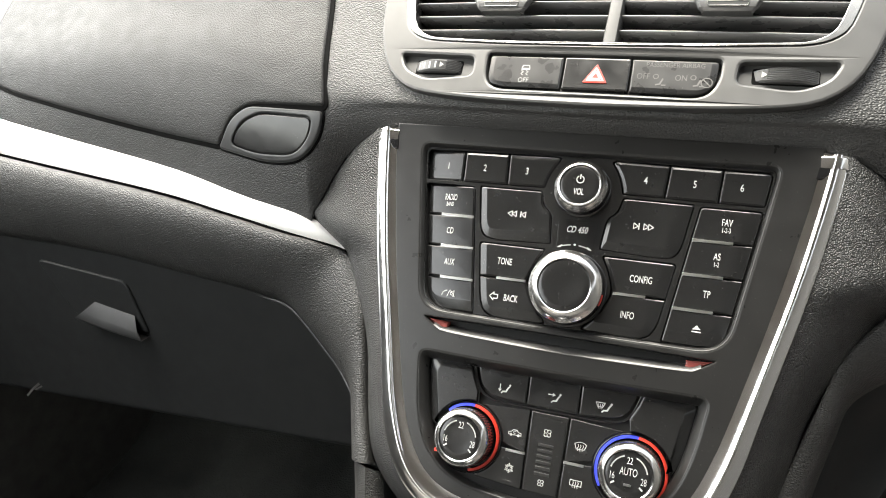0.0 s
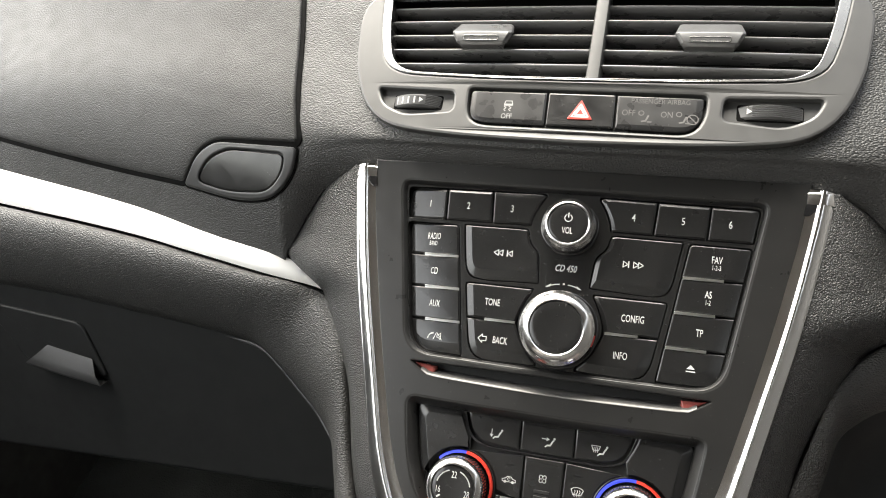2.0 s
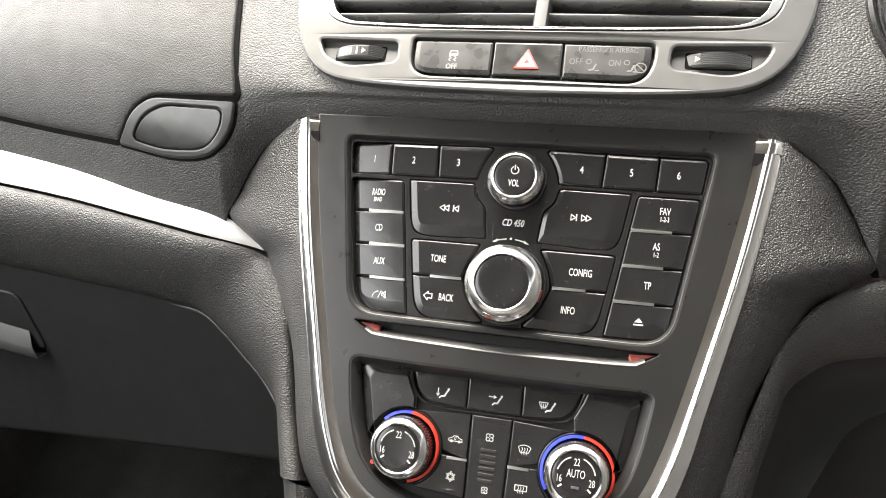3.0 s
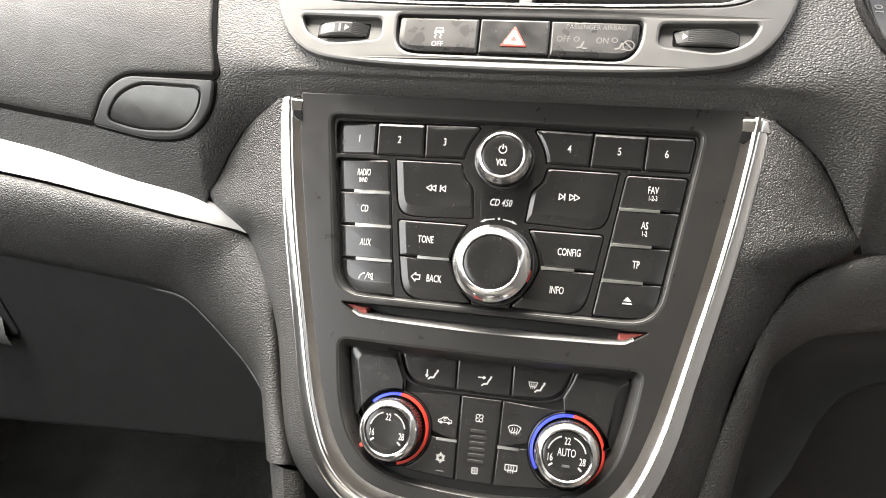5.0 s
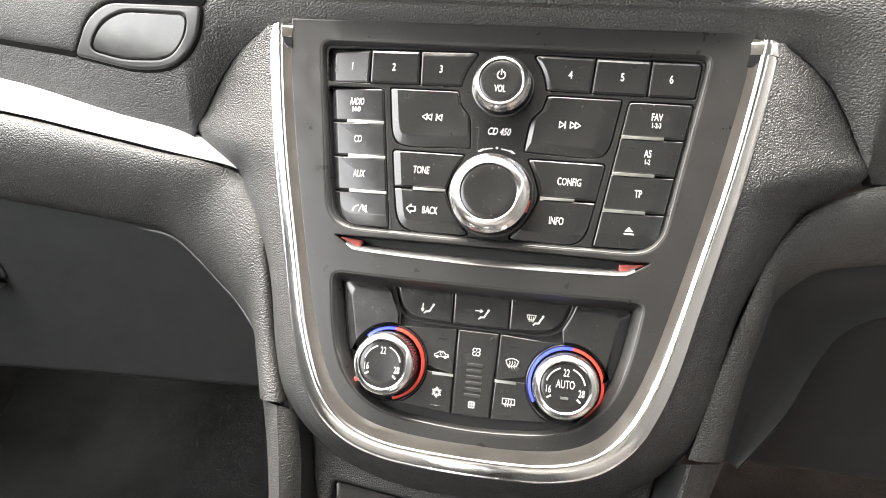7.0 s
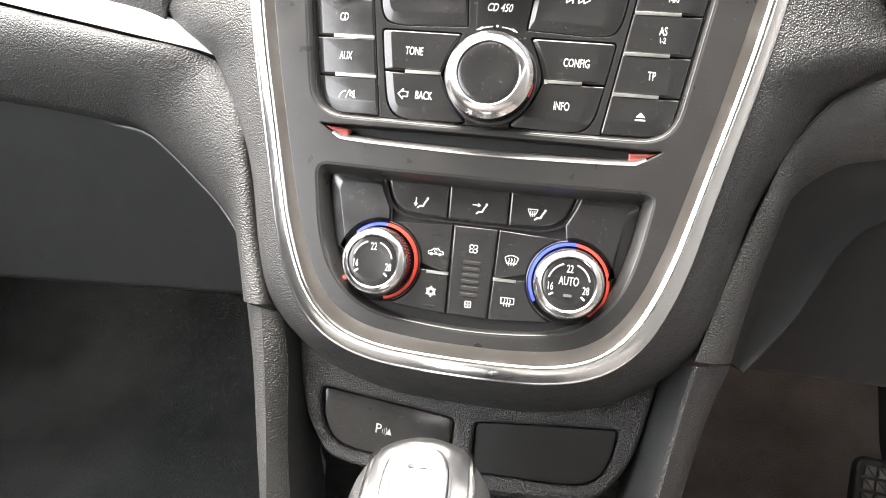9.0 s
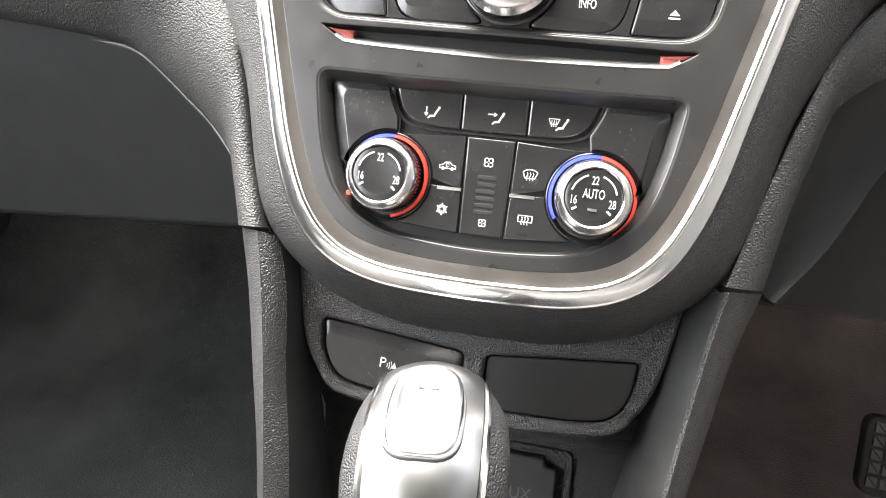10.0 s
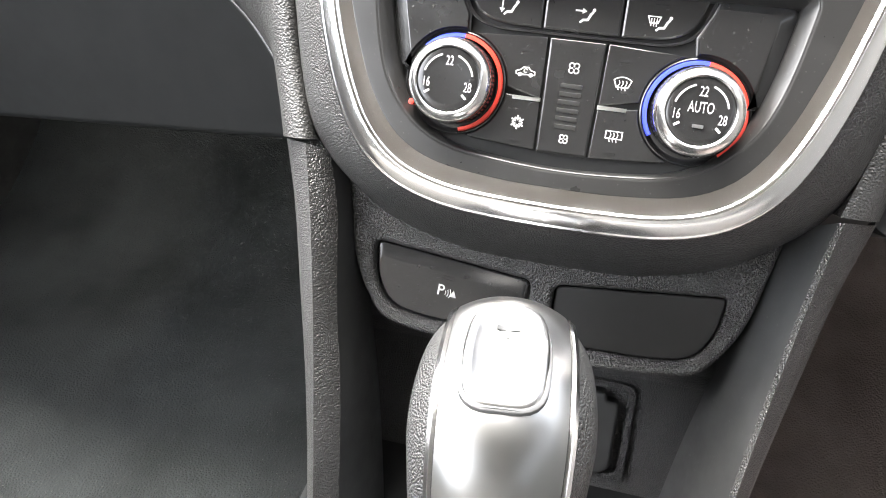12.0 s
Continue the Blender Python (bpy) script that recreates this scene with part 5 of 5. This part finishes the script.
sil = [(-125, -128.6, -48), (-115, -158, -42), (-107.5, -198, -41), (-101.4, -242, -45), (-95.6, -300, -50), (-91, -380, -58)]
rdg = [(-105, -128.2, -22), (-100, -155, -21.5), (-94.5, -192, -21), (-89, -232, -19), (-82, -290, -16), (-75, -380, -10)]
inn = [(-97, -130, -30), (-91, -157, -31), (-87, -195, -31), (-80, -235, -29), (-73.6, -292, -26), (-67, -380, -20)]
deep = [(-89, -140, -58), (-86, -168, -60), (-80, -205, -64), (-74, -247, -74), (-68, -300, -84), (-60, -380, -96)]
foot = [(-128, -150, -130), (-126, -200, -150), (-124, -240, -170), (-122, -290, -190), (-120, -350, -210), (-118, -440, -240)]
K = [knots(r, 6) for r in (foot, sil, rdg, inn, deep)]
for s in (-1, 1):
    K3 = K[3] if s < 0 else blend(K[2], K[3], 0.2)
    rows = [K[1], blend(K[1], K[2], 0.2, (-1.5, 0, 2.0)), blend(K[1], K[2], 0.5, (-1.5, 0, 1.8)), blend(K[1], K[2], 0.8, (-1.2, 0, 1.2)), blend(K[1], K[2], 0.93, (-0.8, 0, 1.2)), [(x, y, z + 0.5) for x, y, z in K[2]],
            blend(K[2], K3, 0.12, (0, 0, 1.2)), blend(K[2], K3, 0.4, (0, 0, 1.4 if s < 0 else 0.6)), K3]
    part("rail", loft(bmesh.new(), mirrored(rows, s)), LEATHER, console, "grained rounded edge rail", 60)
    part("inner_side", loft(bmesh.new(), mirrored([K3, blend(K3, K[4], 0.5, (2, 0, -3)), K[4]], s)), SMOOTH, console, "smooth inner flank", 60)
    part("outer_side", loft(bmesh.new(), mirrored([K[1], blend(K[1], K[0], 0.4, (0, 0, 0)), K[0], [(p[0], p[1] - 160, p[2] - 85) for p in K[0]]], s)), TRIM, console, "dark outer flank", 60)

pz = lambda x, y: -49 + 0.04 * abs(x) + (y + 180) * 0.06
plate_line = rounded([(-92, -138, 4), (92, -138, 4), (85, -180, 14), (73, -201, 18), (40, -206, 20), (0, -207.5, 20), (-40, -206, 20), (-73, -201, 18), (-85, -180, 14)], 6, 5)
pocket = rounded([(-76.5, -167, 4), (-5, -174.5, 4), (-5.5, -202, 5), (-52, -200.5, 10), (-68, -197, 10), (-75, -184, 8)], 4, 5)
pocket_r = flip(pocket)
part("switch_plate", holed(bmesh.new(), plate_line, [pocket, pocket_r], -16, 2.6, 2.6, pz), LEATHER, console, "grained plate with two openings", 50)
rim_pts = spline([(-80.8, -185), (-71, -198.6), (-57, -203.6), (-30, -206.2), (0, -207.6), (30, -206.2), (57, -203.6), (71, -198.6), (80.8, -185)], 40)
bm = bmesh.new()
loft(bm, [[(x * (1 + o * 0.004), y - o * 0.8, pz(x, y) + z - 7 * max(0.0, (abs(x) - 66) / 17) ** 1.5) for x, y in rim_pts] for o, z in ((-4, 1.5), (-3, 4.2), (-1, 5.2), (1.2, 4.4), (2.4, 1.0), (2.8, -6), (2.6, -20))])
part("plate_lip", bm, LEATHER, console, "rounded lower lip", 60)
wall = loft(bmesh.new(), [[(x, -200, -74) for x in (-97, -40, 0, 40, 97)], [(x, -222, -113) for x in (-95, -40, 0, 40, 94)], [(x, -232, -120) for x in (-93, -40, 0, 40, 92)], [(x, -300, -121) for x in (-88, -30, 0, 30, 86)], [(x, -345, -118) for x in (-86, -30, 0, 30, 84)],
                          [(x, -430, -60) for x in (-84, -30, 0, 30, 84)]])
part("bin_wall", wall, LEATHER, console, "grained back of the storage bin", 60)

parking = thing("parking_sensor_switch", "flat dark parking sensor switch with white symbol, in the console plate", "switch", (-40, -186, -50))
face = drawn_in([(-5, -174.5), (-76.5, -167), (-75, -184), (-68, -197), (-52, -200.5), (-5.5, -202)], 0.7)
psw = part("switch_face", key(bmesh.new(), [(x, y, r) for (x, y), r in zip(face, (3.5, 3.5, 8, 10, 10, 5))], -12, 0.2, 0.8, 3, pz, (0, 0, 0, 6.0), 0.85), BUTTON, parking)
words("legend", "P", 7.2, -44.5, -185.6, 0.35, psw, PRINT, 0.95, 0, pz, "", -4, 0.05)
bm = bmesh.new()
for k in range(3):
    stroke(bm, arc(-42.5, -186.6, 2.2 + 1.4 * k, -34, 26, 5), 0.5, 0.35, pz)
fill(bm, [(-38.0, -188.6), (-34.2, -189.0), (-35.8, -184.4)], 0.36, pz)
for v in small(bm, 0.78).verts:
    v.co.x -= 0.0024
part("legend", bm, PRINT, psw)
part("indicator", holed(bmesh.new(), rounded([(-44.5, -178.8, 0.5), (-38.8, -179.2, 0.5), (-38.8, -181.2, 0.5), (-44.5, -180.8, 0.5)], 0.5, 3), [rounded([(-43.9, -179.4, 0.3), (-39.4, -179.8, 0.3), (-39.4, -180.7, 0.3), (-43.9, -180.3, 0.3)], 0.3, 3)], -0.5, 0.4, 0.1, pz), GLOSS, psw)
blank = thing("blank_cover", "plain dark blanking cover in the console plate", "cover", (40, -186, -50))
part("cover_face", plate(bmesh.new(), inset(pocket_r, 0.7), -12, -0.6, 1.0, 3, pz), DARK, blank)
part("cover_gap", plate(bmesh.new(), inset(pocket_r, -0.4), -14, -9, 0.3, 1, pz), DARK, blank, "black gap round the cover")

aux = thing("socket_cover", "black rubber socket cover marked AUX, closed, in the storage bin", "socket cover", (28, -262, -116))
ax = rounded([(6, -240, 2), (40, -240.5, 2), (41, -245, 1.5), (48, -245.5, 4), (48.5, -284, 6), (38, -288, 5), (4, -288, 4)], 3, 5)
part("cover", plate(bmesh.new(), ax, -121, -112, 2.0, 4), RUBBER, aux)
part("surround", holed(bmesh.new(), rounded([(-2, -234.5, 4), (56, -235.5, 6), (57, -291, 7), (-4, -296, 5)], 5, 5), [rounded([(1.5, -238, 3), (51.8, -239, 4), (52.6, -286.5, 6), (0, -291.5, 4)], 4, 5)], -122, -116.5, 1.6), LEATHER, aux, "raised grained frame")
words("legend", "AUX", 10, 25.5, -262, -111.9, aux, SLAT, 0.9)

# ---------------------------------------------------------------- gear lever
GEAR = Matrix.Translation((-0.0022, -0.14, 0.001)) @ Matrix.Rotation(radians(6), 4, "Z") @ Matrix.Translation((0, 0.14, 0))
gear = new("gear_lever")
gear.matrix_basis = Matrix.Translation((-0.004, -0.14, 0.30))
WORLD[gear.name] = gear.matrix_basis.copy()
tagged(gear, "automatic gear lever with silver capped knob and grained black sides", "gear lever")
spine = [(-98, 440), (-93, 480), (-93, 503), (-98, 519), (-110, 529.5), (-130, 533.5), (-148, 532), (-163, 525.5), (-174, 513), (-181, 495), (-184, 470), (-182, 440)]
widths = [13, 18, 22.4, 25.6, 27.6, 28.6, 28.6, 28, 27, 25.5, 23, 18]
depths = [14, 20, 22, 22, 22, 22, 22, 22, 22, 20, 18, 14]
sp = knots([(y, z, w, d) for (y, z), w, d in zip(spine, widths, depths)], 5)


def knob_rows(a0, a1, n, up, lo=0, hi=None):
    rows = []
    for i in range(lo, len(sp) if hi is None else hi):
        y, z, w, d = sp[i]
        p, q = sp[max(i - 1, 0)], sp[min(i + 1, len(sp) - 1)]
        ty, tz = q[0] - p[0], q[1] - p[1]
        m = math.hypot(ty, tz)
        ny, nz = tz / m, -ty / m        # outwards from the spine
        row = []
        for k in range(n + 1):
            a = radians(a0 + (a1 - a0) * k / n)
            sx, cx = math.sin(a), math.cos(a)
            fx = sx
            fd = 1 - abs(cx) ** 1.1 if cx > 0 else 1 + abs(cx) ** 0.9
            row.append(((w + up) * fx, y + ny * (up - d * fd), z + nz * (up - d * fd)))
        rows.append(row)
    return rows


bt = rounded([(-10.6, -118.0, 8), (9.0, -118.0, 8), (12.4, -134, 14), (10.8, -155.6, 9), (-12.6, -155.6, 9), (-14.0, -134, 14)], 8, 6)


def sunk(rows):
    """The knob's skin, lowered into a pocket under the thumb button."""
    return [[(x, y, z - 6) if z > 480 and (x + 0.8) ** 2 / 115 + (y + 136.8) ** 2 / 285 < 1 else (x, y, z) for x, y, z in row] for row in rows]


part("grip", loft(bmesh.new(), sunk(knob_rows(-110, 110, 44, 0))), LEATHER, gear, "grained black grip", 60, GEAR)
cap_rows = knob_rows(-38, 38, 28, 1.3, 11)
cap_edge = knob_rows(-39, 39, 28, -0.6, 11)
bm = bmesh.new()
loft(bm, sunk(cap_rows))
for k in (0, -1):
    loft(bm, [[r[k] for r in cap_rows], [r[k] for r in cap_edge]])
loft(bm, [cap_rows[0], cap_edge[0]])
part("cap", bm, CAP, gear, "satin silver cap", 40, GEAR)
for s in (-1, 1):
    rows = [[] for _ in range(6)]
    for r_in, r_up in zip(knob_rows(-45, 45, 90, 0.6, 9), knob_rows(-45, 45, 90, 1.7, 9)):
        idx = [0, 1, 2, 3, 4, 5]
        for j, (k, up) in enumerate(zip(idx, (0, 1, 1, 1, 1, 0))):
            r = r_up if up else r_in
            rows[j].append(r[k] if s < 0 else r[-1 - k])
    part("chrome_edge", loft(bmesh.new(), rows), CHROME, gear, "polished chrome edge of the cap", 60, GEAR)


def top_z(y):
    return float(np.interp(-y, [-q[0] for q in sp[15:45]], [q[1] for q in sp[15:45]]))


bl = lambda x, y: top_z(y) - (x / 24.5) ** 2 * 6.6
gap = part("button_gap", holed(bmesh.new(), inset(bt, -0.8), [inset(bt, 0.5)], -4, 2.5, 0.2, bl), SLAT, gear, "dark gap round the button", m=GEAR)
bm = bmesh.new()
tipped = lambda x, y: bl(x, y) + 0.12 * (y + 136.5)
rings = [ring(bm, ccw(bt), -2, bl)]
for k in range(4):
    a = k / 3 * math.pi / 2
    rings.append(ring(bm, inset(ccw(bt), 1.4 * (1 - math.cos(a))), 3.7 - 1.4 * (1 - math.sin(a)), tipped))
dish = [(sc, 5.2 * ((sc / 0.94) ** 2 - 1)) for sc in (0.94, 0.85, 0.75, 0.64, 0.52, 0.4, 0.27, 0.12)]
for sc, dz in dish:
    rings.append(ring(bm, [(-0.8 + (x + 0.8) * sc, -136.5 + (y + 136.5) * sc) for x, y in inset(ccw(bt), 1.6)], 3.7 + dz, tipped))
for p, q in zip(rings, rings[1:]):
    bridge(bm, p, q)
bm.faces.new(rings[-1])
knob_button = part("thumb_button", bm, CAP, gear, "dished silver button", 50, GEAR)
bm = bmesh.new()
pl_z = lambda x, y: tipped(x, y) + 3.7 + 5.2 * ((((y + 136.5) / 15.9) ** 2 + ((x + 0.8) / 10.6) ** 2) - 1)
stroke(bm, [(-4.0 + 0.8 * k, -127.2) for k in range(9)], 1.4, 0.3, pl_z)
stroke(bm, [(-0.8, -129.8 + 0.65 * k) for k in range(9)], 1.4, 0.36, pl_z)
part("legend", bm, SMOOTH, knob_button, "embossed grey plus sign", m=GEAR)
part("boot", loft(bmesh.new(), [[(r * math.cos(radians(a)), -140 + r * 1.2 * math.sin(radians(a)), z) for a in range(0, 361, 15)] for r, z in ((13, 470), (15, 440), (24, 400), (38, 350), (52, 315), (56, 300))]), RUBBER, gear, "black gaiter", 60, GEAR)

# ---------------------------------------------------------------- footwells, pedal and the shell of the cabin
I4 = Matrix.Identity(4)


def box(x0, x1, y0, y1, z0, z1, r=0.0):
    """A slab in metres of the world."""
    bm = bmesh.new()
    bmesh.ops.create_cube(bm, size=1.0, matrix=Matrix.Translation(((x0 + x1) / 2, (y0 + y1) / 2, (z0 + z1) / 2)) @ Matrix.Diagonal((x1 - x0, y1 - y0, z1 - z0, 1)))
    if r:
        bmesh.ops.bevel(bm, geom=bm.edges[:], offset=r, segments=3, affect="EDGES", profile=0.6)
    return bm


def ground(x0, x1, rise):
    """Carpet that runs forward and turns up to the bulkhead."""
    bm = bmesh.new()
    path = [(-1.5, 0.10), (-0.6, 0.085), (-0.2, 0.08), (0.1, 0.08), (0.28, 0.085), (0.40, 0.11), (0.52, 0.19), (0.62, 0.31), (0.68, 0.45), (0.70, 0.70)]
    rows = []
    for y, z in knots(path, 5):
        rows.append([(1000 * (x0 + (x1 - x0) * k / 14), 1000 * y, 1000 * (z + 0.004 * noise.noise(Vector((k * 0.9, y * 9, rise))))) for k in range(15)])
    return loft(bm, rows)


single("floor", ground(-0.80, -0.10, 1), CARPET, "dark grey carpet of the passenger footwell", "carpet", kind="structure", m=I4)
single("floor", ground(0.10, 0.80, 2), MAT, "brown-grey carpet of the driver footwell, light put into its colour", "carpet", kind="structure", m=I4)
single("tunnel", box(-0.118, 0.118, -1.5, 0.66, 0.05, 0.34, 0.03), TRIM, "dark tunnel under the console", "panel", kind="structure", m=I4)
single("floor", box(-0.95, 0.95, -2.1, 0.9, 0.0, 0.05), CARPET, "floor pan under the carpet", "floor", kind="structure", m=I4)

pedal = new("brake_pedal")
PED = Matrix.Translation((0.396, 0.285, 0.182)) @ Matrix.Rotation(radians(58), 4, "X") @ Matrix.Rotation(radians(-4), 4, "Z")
pedal.matrix_basis = PED
WORLD[pedal.name] = PED.copy()
tagged(pedal, "brake pedal with ribbed black rubber pad", "pedal")
pad = rounded([(-44, 30, 14), (48, 30, 14), (46, -50, 18), (-42, -50, 16)], 8, 5)
part("pad", plate(bmesh.new(), pad, -10, 3, 3, 3), RUBBER, pedal, "rubber pad", m=PED)
bm = bmesh.new()
for i in range(6):
    for j in range(5):
        x, y = -31 + i * 13, -36 + j * 13.5
        for tri in ([(x - 5, y - 5), (x + 5, y - 5), (x - 5, y + 5)], [(x + 5.5, y + 5.5), (x - 4, y + 5.5), (x + 5.5, y - 4)]):
            plate(bm, ccw(tri), 2.5, 5.5, 0.8, 2)
part("tread", bm, TREAD, pedal, "raised tread", m=PED)
arm = loft(bmesh.new(), [[(-8, yy, zz), (8, yy, zz), (8, yy + 12, zz - 10), (-8, yy + 12, zz - 10), (-8, yy, zz)] for yy, zz in ((0, -8), (30, -30), (120, -70), (260, -90))])
part("arm", arm, DARK, pedal, "black steel arm", m=PED)

# shell: left door up to its sill, pillars, roof; right wall and back raised to block window light; the other windows
# stay open to the sky
single("wall_left", box(-0.86, -0.78, -2.1, 0.75, 0.05, 0.79, 0.01), SEATCLOTH, "dark inner door panels, heights set to shape window light", "door panel", kind="structure", m=I4)
# raised above the sill to keep window light off the right chrome
single("wall_right", box(0.78, 0.86, -2.1, 0.75, 0.05, 1.2, 0.01), SEATCLOTH, "dark inner door panels, heights set to shape window light", "door panel", kind="structure", m=I4)
# added unseen block; its pale grey throws light onto the lower dash
single("bounce_block", box(-0.70, 0.70, -1.6, -0.62, 0.05, 0.40, 0.03), REAR, "unseen grey block added to bounce light", "panel", kind="structure", m=I4)
# unseen wall up to the roof, shuts rear sky out of the button reflections
single("wall_back", box(-0.86, 0.86, -1.68, -1.6, 0.05, 1.27, 0.01), REAR, "unseen grey cabin back, blocks and bounces light", "panel", kind="structure", m=I4)
single("wall_front", box(-0.86, 0.86, 0.75, 0.80, 0.05, 0.95, 0.01), TRIM, "dark bulkhead", "panel", kind="structure", m=I4)
# unseen roof; its edges and tone are set for light and chrome reflections
single("ceiling", box(-0.62, 0.80, -1.6, -0.06, 1.27, 1.31, 0.01), LINING, "light grey cloth roof lining", "roof lining", kind="structure", m=I4)
for x in (-0.78, 0.78):
    s = 1 if x > 0 else -1
    bm = loft(bmesh.new(), [[(1000 * (x + s * 0.02), 740, 880), (1000 * (x - s * 0.03), 740, 880)], [(s * 600, -60, 1290), (s * 550, -60, 1290)]], 25)
    single("pillar", bm, LINING, "light grey windscreen pillar", "pillar", kind="structure", m=I4)
